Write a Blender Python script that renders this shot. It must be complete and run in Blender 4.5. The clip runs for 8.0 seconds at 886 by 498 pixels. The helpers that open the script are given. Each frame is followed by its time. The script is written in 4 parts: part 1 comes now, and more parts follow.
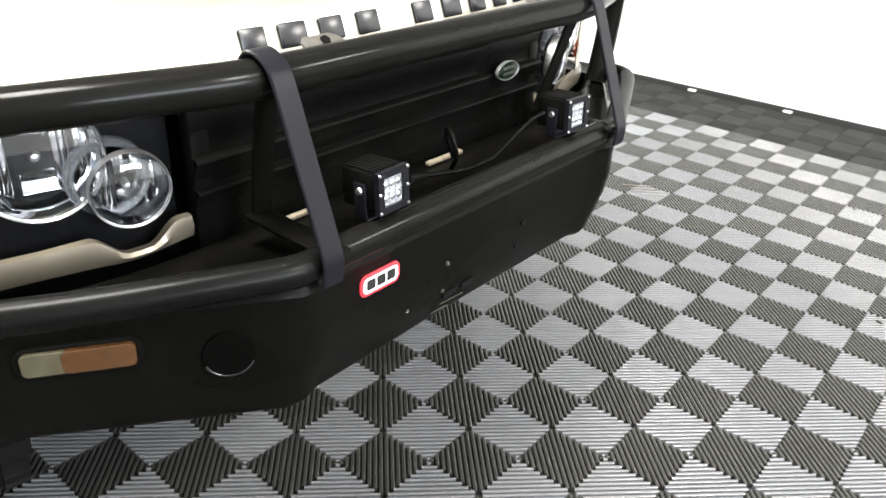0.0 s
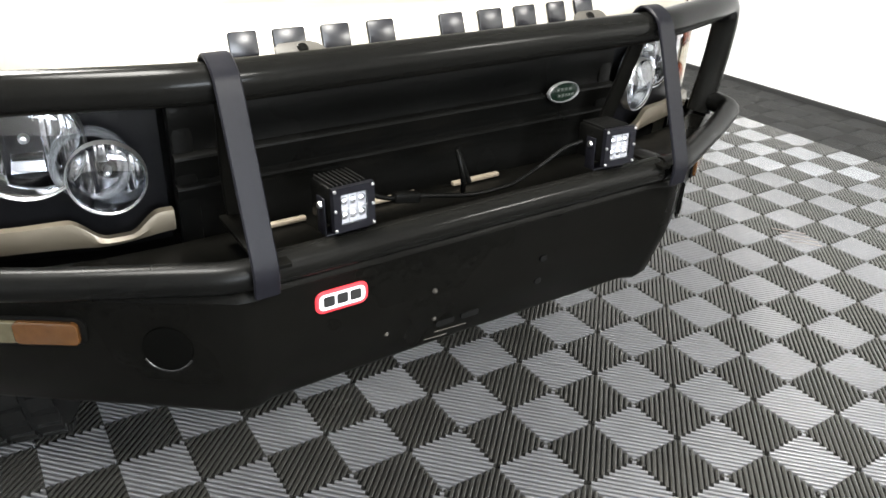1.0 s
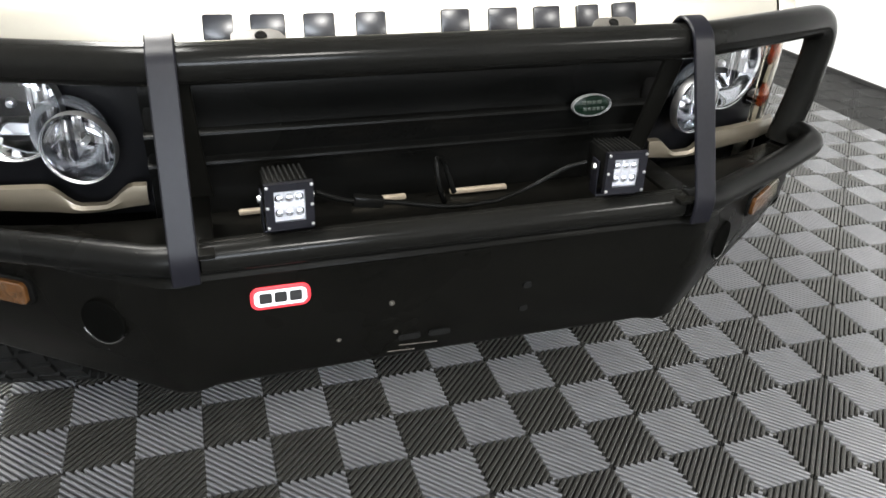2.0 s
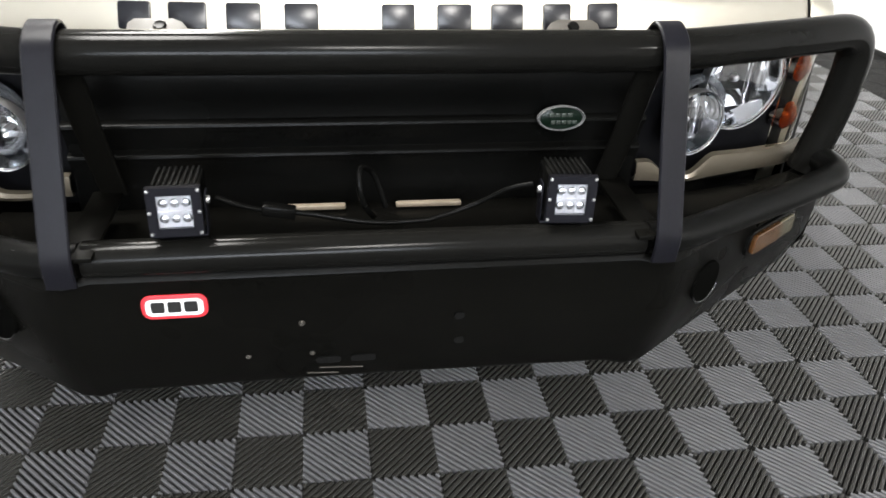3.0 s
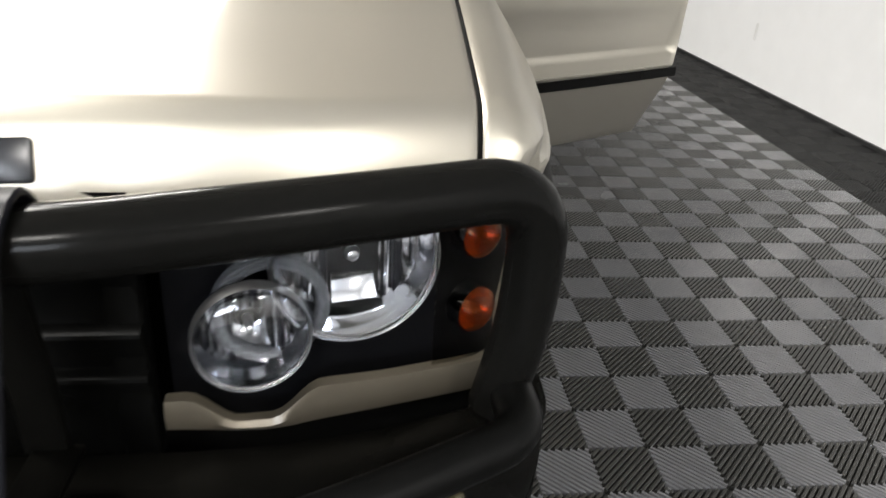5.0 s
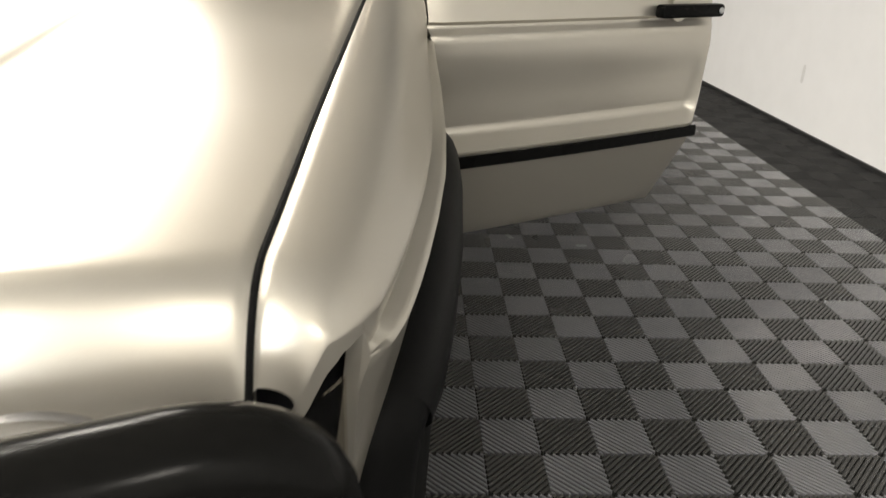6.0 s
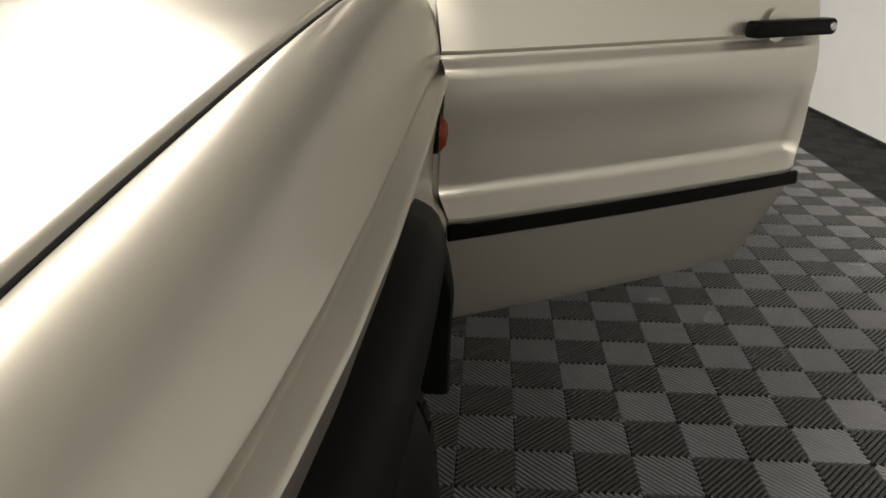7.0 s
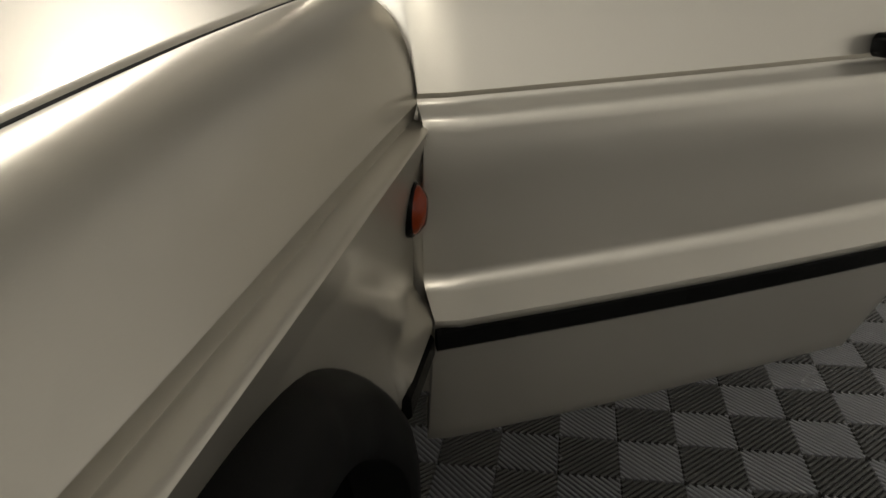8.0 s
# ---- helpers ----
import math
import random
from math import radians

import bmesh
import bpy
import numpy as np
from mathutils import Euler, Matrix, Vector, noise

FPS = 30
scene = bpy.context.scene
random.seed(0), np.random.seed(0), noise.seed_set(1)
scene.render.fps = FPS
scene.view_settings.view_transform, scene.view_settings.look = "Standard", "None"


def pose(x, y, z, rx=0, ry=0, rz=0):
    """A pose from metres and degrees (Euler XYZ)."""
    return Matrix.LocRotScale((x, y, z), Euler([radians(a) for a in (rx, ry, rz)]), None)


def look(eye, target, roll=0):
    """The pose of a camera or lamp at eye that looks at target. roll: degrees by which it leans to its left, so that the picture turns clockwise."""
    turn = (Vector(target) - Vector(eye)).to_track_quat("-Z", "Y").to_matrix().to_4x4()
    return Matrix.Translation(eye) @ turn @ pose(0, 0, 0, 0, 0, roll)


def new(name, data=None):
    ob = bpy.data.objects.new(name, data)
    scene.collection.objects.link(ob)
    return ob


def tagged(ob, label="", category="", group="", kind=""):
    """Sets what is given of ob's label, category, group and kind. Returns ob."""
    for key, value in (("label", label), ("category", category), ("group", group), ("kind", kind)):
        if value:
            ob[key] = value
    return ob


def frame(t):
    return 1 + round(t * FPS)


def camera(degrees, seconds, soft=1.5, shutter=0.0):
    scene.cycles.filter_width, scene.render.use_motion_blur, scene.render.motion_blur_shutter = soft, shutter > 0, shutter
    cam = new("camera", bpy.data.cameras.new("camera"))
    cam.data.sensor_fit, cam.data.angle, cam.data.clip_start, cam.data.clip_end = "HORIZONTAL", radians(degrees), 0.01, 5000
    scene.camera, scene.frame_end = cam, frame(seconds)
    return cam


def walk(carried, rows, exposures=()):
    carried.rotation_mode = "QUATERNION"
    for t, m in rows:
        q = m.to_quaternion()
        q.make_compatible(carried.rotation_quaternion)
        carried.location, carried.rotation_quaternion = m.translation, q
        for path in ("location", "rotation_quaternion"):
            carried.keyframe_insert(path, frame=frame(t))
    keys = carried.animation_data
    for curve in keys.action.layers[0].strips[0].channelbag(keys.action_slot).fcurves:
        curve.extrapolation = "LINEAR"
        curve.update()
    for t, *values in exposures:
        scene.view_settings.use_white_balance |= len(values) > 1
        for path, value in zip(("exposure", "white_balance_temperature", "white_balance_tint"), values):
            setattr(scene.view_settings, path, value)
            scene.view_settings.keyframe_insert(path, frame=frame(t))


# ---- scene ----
cam = camera(61.3, 8.0, soft=1.5, shutter=0.25)
PATH = [
    (0, (-1.055, -0.704, 1.283), (0.340, 0.381, 0.347), 3.19),
    (0.5, (-0.888, -0.837, 1.284), (0.308, 0.473, 0.360), 2.19),
    (1, (-0.735, -0.883, 1.291), (0.276, 0.563, 0.349), 2.69),
    (2.5, (-0.244, -0.960, 1.303), (0.200, 0.710, 0.296), 3.62),
    (3, (-0.103, -0.891, 1.295), (0.237, 0.794, 0.274), 3.53),
    (3.5, (0.097, -0.816, 1.274), (0.336, 0.897, 0.269), 2.29),
    (4, (0.360, -0.700, 1.257), (0.526, 1.031, 0.269), 0.86),
    (4.5, (0.515, -0.588, 1.248), (0.728, 1.174, 0.326), 1.47),
    (5, (0.634, -0.398, 1.249), (0.890, 1.384, 0.379), 3.40),
    (5.2, (0.684, -0.322, 1.258), (0.922, 1.461, 0.385), 4.62),
    (6.3, (0.915, 0.012, 1.242), (0.974, 1.864, 0.488), 0.99),
    (6.5, (0.949, 0.095, 1.229), (0.955, 1.952, 0.484), 0.77),
    (7, (0.982, 0.300, 1.224), (0.901, 2.153, 0.476), 0.17),
    (7.5, (1.026, 0.511, 1.223), (0.861, 2.353, 0.463), -0.45),
    (8, (1.087, 0.713, 1.226), (0.788, 2.539, 0.467), -1.93),
]
EXPOSURES = [(0.0, 1.82, 6450, 8), (1.2, 1.70, 6400, 8), (2.5, 1.40, 6350, 9), (4.0, 0.86, 6400, 10), (5.2, 0.70, 6450, 10), (6.4, 0.50, 6900, 10), (8.0, 0.07, 6850, 9)]
walk(cam, [(t, look(eye, target, roll)) for t, eye, target, roll in PATH], EXPOSURES)

# ---- light: a closed white booth lit by ceiling panels, one of them added as fill ----
ROOM = (-5.0, 3.72, -5.0, 15.0, 3.3)          # x0, x1, y0, y1, ceiling height
world = bpy.data.worlds.new("world")
world.use_nodes = True
world.node_tree.nodes["Background"].inputs[0].default_value = (0.9, 0.95, 1.0, 1)
world.node_tree.nodes["Background"].inputs[1].default_value = 0.02
scene.world = world

# the last panel, over the aisle, is added to brighten door and wall
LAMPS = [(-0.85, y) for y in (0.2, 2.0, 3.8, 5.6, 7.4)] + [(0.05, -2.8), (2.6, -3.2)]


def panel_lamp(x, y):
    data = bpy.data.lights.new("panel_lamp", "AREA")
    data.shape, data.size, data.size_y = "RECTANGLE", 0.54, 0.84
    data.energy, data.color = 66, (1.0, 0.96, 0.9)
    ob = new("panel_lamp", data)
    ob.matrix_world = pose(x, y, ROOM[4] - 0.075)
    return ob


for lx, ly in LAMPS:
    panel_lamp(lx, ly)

# daylight through the wide window in the south wall
WINDOW = (-2.1, 0.5, 1.5, 2.75)              # x0, x1, sill, head
sky = bpy.data.lights.new("window_daylight", "AREA")
sky.shape, sky.size, sky.size_y = "RECTANGLE", WINDOW[1] - WINDOW[0] - 0.1, WINDOW[3] - WINDOW[2] - 0.1
sky.energy, sky.color = 95, (0.88, 0.93, 1.0)
sky_ob = new("window_daylight", sky)
sky_ob.matrix_world = Matrix.Translation(((WINDOW[0] + WINDOW[1]) / 2, ROOM[2] - 0.03, (WINDOW[2] + WINDOW[3]) / 2)) @ pose(0, 0, 0, 90)

# ---- materials ----


def mat(name, color, rough=0.5, metal=0.0, spread=0.0, scale=40.0, bump=0.0, bump_scale=300.0, coat=0.0, rough_spread=0.0, big=3.0, per_piece=0.0, **more):
    """A principled material with colour varied at two scales, uneven gloss and a fine relief."""
    m = bpy.data.materials.new(name)
    m.use_nodes = True
    nodes, links = m.node_tree.nodes, m.node_tree.links
    bsdf = nodes["Principled BSDF"]
    bsdf.inputs["Base Color"].default_value = (*color, 1)
    bsdf.inputs["Roughness"].default_value = rough
    bsdf.inputs["Metallic"].default_value = metal
    bsdf.inputs["Coat Weight"].default_value = coat
    bsdf.inputs["Coat Roughness"].default_value = 0.06
    for key, value in more.items():
        bsdf.inputs[key].default_value = value
    coords = nodes.new("ShaderNodeTexCoord")
    fine, wide = nodes.new("ShaderNodeTexNoise"), nodes.new("ShaderNodeTexNoise")
    fine.inputs["Scale"].default_value, fine.inputs["Detail"].default_value = scale, 4
    wide.inputs["Scale"].default_value, wide.inputs["Detail"].default_value = big, 3
    for n in (fine, wide):
        links.new(coords.outputs["Object"], n.inputs["Vector"])
    if spread:
        mix = nodes.new("ShaderNodeMath")
        mix.operation = "ADD"
        links.new(fine.outputs["Fac"], mix.inputs[0])
        links.new(wide.outputs["Fac"], mix.inputs[1])
        value = mix.outputs[0]
        if per_piece:
            info, times, plus = nodes.new("ShaderNodeObjectInfo"), nodes.new("ShaderNodeMath"), nodes.new("ShaderNodeMath")
            times.operation, plus.operation = "MULTIPLY", "ADD"
            times.inputs[1].default_value = per_piece
            links.new(info.outputs["Random"], times.inputs[0])
            links.new(value, plus.inputs[0])
            links.new(times.outputs[0], plus.inputs[1])
            value = plus.outputs[0]
        ramp = nodes.new("ShaderNodeMapRange")
        ramp.inputs["From Min"].default_value, ramp.inputs["From Max"].default_value = 0.6, 1.4 + per_piece
        ramp.inputs["To Min"].default_value, ramp.inputs["To Max"].default_value = 1 - spread, 1 + spread
        links.new(value, ramp.inputs["Value"])
        tint = nodes.new("ShaderNodeVectorMath")
        tint.operation = "SCALE"
        tint.inputs[0].default_value = color
        links.new(ramp.outputs[0], tint.inputs["Scale"])
        links.new(tint.outputs[0], bsdf.inputs["Base Color"])
    if rough_spread:
        ramp = nodes.new("ShaderNodeMapRange")
        ramp.inputs["From Min"].default_value, ramp.inputs["From Max"].default_value = 0.3, 0.7
        ramp.inputs["To Min"].default_value, ramp.inputs["To Max"].default_value = max(rough - rough_spread, 0.02), rough + rough_spread
        links.new(wide.outputs["Fac"], ramp.inputs["Value"])
        links.new(ramp.outputs[0], bsdf.inputs["Roughness"])
    if bump:
        grain, relief = nodes.new("ShaderNodeTexNoise"), nodes.new("ShaderNodeBump")
        grain.inputs["Scale"].default_value, grain.inputs["Detail"].default_value = bump_scale, 3
        links.new(coords.outputs["Object"], grain.inputs["Vector"])
        relief.inputs["Strength"].default_value, relief.inputs["Distance"].default_value = bump, 0.002
        links.new(grain.outputs["Fac"], relief.inputs["Height"])
        links.new(relief.outputs[0], bsdf.inputs["Normal"])
    return m


PAINT = mat("champagne_paint", (0.42, 0.392, 0.332), 0.34, 0.82, 0.03, 900, 0.02, 1500, coat=0.3, rough_spread=0.03, **{"Coat Roughness": 0.14})
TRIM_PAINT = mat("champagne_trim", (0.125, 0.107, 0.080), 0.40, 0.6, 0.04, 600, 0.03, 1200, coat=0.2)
BLACK_STEEL = mat("black_powder_coat", (0.0042, 0.0041, 0.0037), 0.17, 0.0, 0.25, 120, 0.03, 500, rough_spread=0.05, **{"Specular IOR Level": 0.055})
PAN_STEEL = mat("black_pan_coat", (0.0028, 0.0027, 0.0023), 0.30, 0.0, 0.3, 90, 0.12, 500, rough_spread=0.08, **{"Specular IOR Level": 0.03})
WING_STEEL = mat("dull_black_coat", (0.003, 0.003, 0.0028), 0.32, 0.0, 0.25, 120, 0.05, 500, rough_spread=0.06, **{"Specular IOR Level": 0.06})
TUBE_GLOSS = mat("gloss_black_coat", (0.004, 0.004, 0.004), 0.14, 0.0, 0.2, 90, **{"Specular IOR Level": 0.5})
SATIN_STEEL = mat("satin_black_plate", (0.005, 0.005, 0.0068), 0.36, 0.0, 0.25, 150, 0.08, 800, rough_spread=0.05, **{"Specular IOR Level": 0.10})
BLACK_PLASTIC = mat("black_plastic", (0.0026, 0.0026, 0.0024), 0.26, 0.0, 0.3, 200, 0.1, 900, rough_spread=0.06, **{"Specular IOR Level": 0.04})
GLOSS_BLACK = mat("gloss_black", (0.0035, 0.0035, 0.004), 0.30, 0.0, 0.2, 200, 0.0, **{"Specular IOR Level": 0.12})
LETTER_BLACK = mat("letter_black", (0.005, 0.005, 0.007), 0.26, 0.0, 0.2, 200, **{"Specular IOR Level": 0.35})
RUBBER = mat("tyre_rubber", (0.0055, 0.0055, 0.0052), 0.66, 0.0, 0.3, 90, 0.3, 400, rough_spread=0.08, **{"Specular IOR Level": 0.12})
LINER = mat("arch_liner", (0.0042, 0.0042, 0.004), 0.8, 0.0, 0.3, 60, 0.3, 200, **{"Specular IOR Level": 0.05})
FLARE = mat("black_flare_plastic", (0.004, 0.004, 0.0038), 0.5, 0.0, 0.25, 120, 0.12, 700, rough_spread=0.05, **{"Specular IOR Level": 0.05})
# near-black discs of this stand for the unlit inside of holes
HOLE = mat("unlit_hole", (0.002, 0.002, 0.0018), 0.95, 0.0, 0.2, 60, **{"Specular IOR Level": 0.0})
CHROME = mat("lamp_chrome", (0.72, 0.73, 0.76), 0.09, 1.0, 0.05, 60, rough_spread=0.03)
DULL_METAL = mat("dull_metal", (0.42, 0.42, 0.42), 0.34, 1.0, 0.1, 120, 0.05, 600)
GLASS = mat("clear_lens", (0.97, 0.98, 1.0), 0.02, 0.0, **{"Transmission Weight": 1.0, "IOR": 1.42})
AMBER = mat("amber_lens", (0.50, 0.110, 0.016), 0.12, 0.0, 0.2, 80, **{"Transmission Weight": 0.95, "IOR": 1.4})
REPEATER = mat("dark_orange_lens", (0.12, 0.016, 0.003), 0.22, 0.0, 0.25, 80, **{"Specular IOR Level": 0.2})
AMBER_OLD = mat("faded_amber_lens", (0.050, 0.021, 0.006), 0.10, 0.0, 0.3, 60, 0.1, 300)
COVER = mat("weathered_clear_cover", (0.62, 0.60, 0.54), 0.05, 0.0, 0.1, 30, **{"Transmission Weight": 1.0, "IOR": 1.12})
DARK_BOWL = mat("dim_lamp_bowl", (0.34, 0.345, 0.36), 0.12, 1.0, 0.2, 60, rough_spread=0.05)
REFLECTOR = mat("lamp_reflector", (0.72, 0.73, 0.76), 0.08, 1.0, 0.12, 60, rough_spread=0.05)
SMOKED = mat("smoked_clear_plastic", (0.12, 0.125, 0.135), 0.12, 0.0, 0.1, 60, **{"Transmission Weight": 0.5, "IOR": 1.45})
CLEAR_OLD = mat("faded_clear_lens", (0.050, 0.044, 0.026), 0.14, 0.0, 0.3, 60, 0.1, 300)
RED = mat("badge_red", (0.62, 0.03, 0.04), 0.3, 0.0, 0.08, 80)
WHITE = mat("badge_white", (0.75, 0.75, 0.75), 0.35, 0.0, 0.05, 80)
INK = mat("badge_ink", (0.01, 0.01, 0.01), 0.4, 0.0, 0.2, 80)
GREEN = mat("emblem_green", (0.002, 0.0065, 0.0036), 0.35, 0.0, 0.2, 80, **{"Specular IOR Level": 0.2})
EMBLEM_GOLD = mat("emblem_pale", (0.035, 0.042, 0.035), 0.35, 0.3, 0.1, 80)
WALL = mat("white_wall_paint", (0.86, 0.86, 0.855), 0.6, 0.0, 0.03, 6, 0.05, 120, big=0.7)
WALL_SCUFF = mat("rubbed_wall_paint", (0.71, 0.705, 0.69), 0.6, 0.0, 0.06, 60, 0.05, 120)
CEIL = mat("white_ceiling_paint", (0.80, 0.80, 0.79), 0.8, 0.0, 0.03, 5, 0.05, 120, big=0.7)
SLAB = mat("dark_subfloor", (0.018, 0.018, 0.018), 0.9, 0.0, 0.3, 8, 0.2, 90)
# the two greys also carry the sheen difference of the two rib directions
TILE_LIGHT = mat("light_grey_floor_plastic", (0.114, 0.114, 0.119), 0.22, 0.0, 0.16, 14, 0.08, 500, rough_spread=0.06, big=2.2, per_piece=0.25, **{"Specular IOR Level": 0.85})
TILE_DARK = mat("dark_grey_floor_plastic", (0.029, 0.0283, 0.0258), 0.25, 0.0, 0.18, 14, 0.08, 500, rough_spread=0.06, big=2.2, per_piece=0.25, **{"Specular IOR Level": 0.45})
TILE_CHARCOAL = mat("charcoal_floor_plastic", (0.014, 0.014, 0.0135), 0.55, 0.0, 0.2, 14, 0.08, 500, rough_spread=0.05, big=2.2, per_piece=0.25, **{"Specular IOR Level": 0.25})
TILE_BLACK = mat("black_floor_plastic", (0.008, 0.008, 0.0078), 0.55, 0.0, 0.2, 14, 0.08, 500, rough_spread=0.05, big=2.2, per_piece=0.25, **{"Specular IOR Level": 0.25})
LED_GLOW = mat("led_reflector", (0.36, 0.36, 0.38), 0.22, 0.55, 0.1, 120)
BRACKET = mat("dull_bracket_paint", (0.040, 0.036, 0.030), 0.5, 0.0, 0.15, 120, 0.1, 500)
WORN = mat("worn_steel", (0.10, 0.10, 0.10), 0.5, 0.3, 0.3, 200)
LIT_GAP = mat("lit_gap", (0.24, 0.20, 0.15), 0.4, 0.2, 0.15, 120)
LAMP_FACE = mat("lamp_diffuser", (0.9, 0.9, 0.88), 0.5, **{"Emission Color": (1.0, 0.96, 0.9, 1), "Emission Strength": 3.0})
LAMP_FRAME = mat("lamp_frame", (0.7, 0.7, 0.7), 0.45, 0.0, 0.04, 40)
SKY_CARD = mat("daylight_outside", (0.8, 0.85, 0.9), 0.9, **{"Emission Color": (0.88, 0.93, 1.0, 1), "Emission Strength": 4.0})
SCUFF = mat("brown_scuff", (0.13, 0.11, 0.10), 0.5, 0.0, 0.2, 200)
DIRT = mat("dark_dirt", (0.012, 0.010, 0.008), 0.8, 0.0, 0.3, 200)
SKIRT = mat("black_edge_trim", (0.02, 0.02, 0.02), 0.5, 0.0, 0.2, 30)

# ---- mesh helpers ----


def part(name, bm, material, parent=None, label="", smooth=True):
    """Links a bmesh as one mesh object under a thing or a part."""
    me = bpy.data.meshes.new(name)
    bm.normal_update()
    bm.to_mesh(me)
    bm.free()
    me.materials.append(material)
    if smooth:
        me.shade_smooth()
        me.set_sharp_from_angle(angle=radians(38))
    ob = new(name, me)
    ob.parent = parent
    if label:
        tagged(ob, label)
    return ob


def empty(name, m=None, parent=None):
    ob = new(name)
    if m is not None:
        ob.matrix_world = m
    ob.parent = parent
    return ob


def box(w, d, h, bevel=0.0, m=None, segments=2, into=None):
    bm = into or bmesh.new()
    made = bmesh.ops.create_cube(bm, size=1.0, matrix=Matrix.Diagonal((w, d, h, 1)))["verts"]
    if bevel:
        edges = list({e for v in made for e in v.link_edges})
        made = bmesh.ops.bevel(bm, geom=edges, offset=bevel, segments=segments, profile=0.5, affect="EDGES")["verts"] if into is None else made
    if m is not None:
        bmesh.ops.transform(bm, matrix=m, verts=bm.verts if into is None else made)
    return bm


def fillet(points, radius, steps=6):
    """A line of points with its inner corners rounded."""
    pts = [Vector(p) for p in points]
    out = [pts[0]]
    for a, b, c in zip(pts, pts[1:], pts[2:]):
        r = min(radius, (a - b).length * 0.48, (c - b).length * 0.48)
        p, q = b + (a - b).normalized() * r, b + (c - b).normalized() * r
        for n in range(steps + 1):
            t = n / steps
            out.append(p * (1 - t) ** 2 + b * 2 * t * (1 - t) + q * t * t)
    out.append(pts[-1])
    return out


def sweep(points, radius, sides=20, into=None, flat=None):
    """A closed tube along points; flat=(w, h) gives a rounded strap instead."""
    bm = into or bmesh.new()
    if flat:
        w, h = flat
        c = min(w, h) * 0.25
        ring0 = [(-w / 2 + c, -h / 2), (w / 2 - c, -h / 2), (w / 2, -h / 2 + c), (w / 2, h / 2 - c), (w / 2 - c, h / 2), (-w / 2 + c, h / 2), (-w / 2, h / 2 - c), (-w / 2, -h / 2 + c)]
    else:
        ring0 = [(radius * math.cos(2 * math.pi * k / sides), radius * math.sin(2 * math.pi * k / sides)) for k in range(sides)]
    pts = [Vector(p) for p in points]
    rings, side = [], None
    for n, p in enumerate(pts):
        way = (pts[min(n + 1, len(pts) - 1)] - pts[max(n - 1, 0)]).normalized()
        if side is None:
            side = way.cross(Vector((0, 0, 1)))
            side = side if side.length > 0.2 else way.cross(Vector((0, 1, 0)))
        side = (side - way * side.dot(way)).normalized()
        up = side.cross(way)
        rings.append([bm.verts.new(p + side * a + up * b) for a, b in ring0])
    count = len(ring0)
    for r, s in zip(rings, rings[1:]):
        for k in range(count):
            bm.faces.new((r[k], r[(k + 1) % count], s[(k + 1) % count], s[k]))
    bm.faces.new(rings[0][::-1])
    bm.faces.new(rings[-1])
    bmesh.ops.recalc_face_normals(bm, faces=bm.faces)
    return bm


def strap(points, across, width, thick):
    """A flat bar along points, its width lying along the vector across."""
    bm, a = bmesh.new(), Vector(across).normalized()
    pts, rings = [Vector(p) for p in points], []
    for n, p in enumerate(pts):
        way = (pts[min(n + 1, len(pts) - 1)] - pts[max(n - 1, 0)]).normalized()
        up = a.cross(way).normalized()
        w, h, c = width / 2, thick / 2, thick * 0.3
        rings.append([bm.verts.new(p + a * x + up * y) for x, y in ((-w + c, -h), (w - c, -h), (w, -h + c), (w, h - c), (w - c, h), (-w + c, h), (-w, h - c), (-w, -h + c))])
    for r, s in zip(rings, rings[1:]):
        for k in range(8):
            bm.faces.new((r[k], r[(k + 1) % 8], s[(k + 1) % 8], s[k]))
    bm.faces.new(rings[0][::-1])
    bm.faces.new(rings[-1])
    bmesh.ops.recalc_face_normals(bm, faces=bm.faces)
    return bm


def lathe(profile, sides=40, m=None, closed=False):
    """Turns (radius, height) pairs about z."""
    bm = bmesh.new()
    rings = []
    for r, z in profile:
        if r < 1e-6:
            rings.append([bm.verts.new((0, 0, z))])
        else:
            rings.append([bm.verts.new((r * math.cos(2 * math.pi * k / sides), r * math.sin(2 * math.pi * k / sides), z)) for k in range(sides)])
    pairs = list(zip(rings, rings[1:])) + ([(rings[-1], rings[0])] if closed else [])
    for a, b in pairs:
        for k in range(sides):
            j = (k + 1) % sides
            if len(a) == 1 and len(b) == 1:
                continue
            if len(a) == 1:
                bm.faces.new((a[0], b[k], b[j]))
            elif len(b) == 1:
                bm.faces.new((a[k], a[j], b[0]))
            else:
                bm.faces.new((a[k], a[j], b[j], b[k]))
    bmesh.ops.recalc_face_normals(bm, faces=bm.faces)
    if m is not None:
        bmesh.ops.transform(bm, matrix=m, verts=bm.verts)
    return bm


def sheet(grid, thick=0.0, out=(0, -1, 0)):
    """A surface from rows of points, facing out and thickened backwards."""
    bm = bmesh.new()
    vs = [[bm.verts.new(p) for p in row] for row in grid]
    for a, b in zip(vs, vs[1:]):
        for k in range(len(a) - 1):
            bm.faces.new((a[k], a[k + 1], b[k + 1], b[k]))
    bm.normal_update()
    if sum(f.normal.dot(Vector(out)) * f.calc_area() for f in bm.faces) < 0:
        bmesh.ops.reverse_faces(bm, faces=bm.faces[:])
        bm.normal_update()
    if thick:
        bmesh.ops.solidify(bm, geom=bm.faces[:], thickness=thick)
    return bm


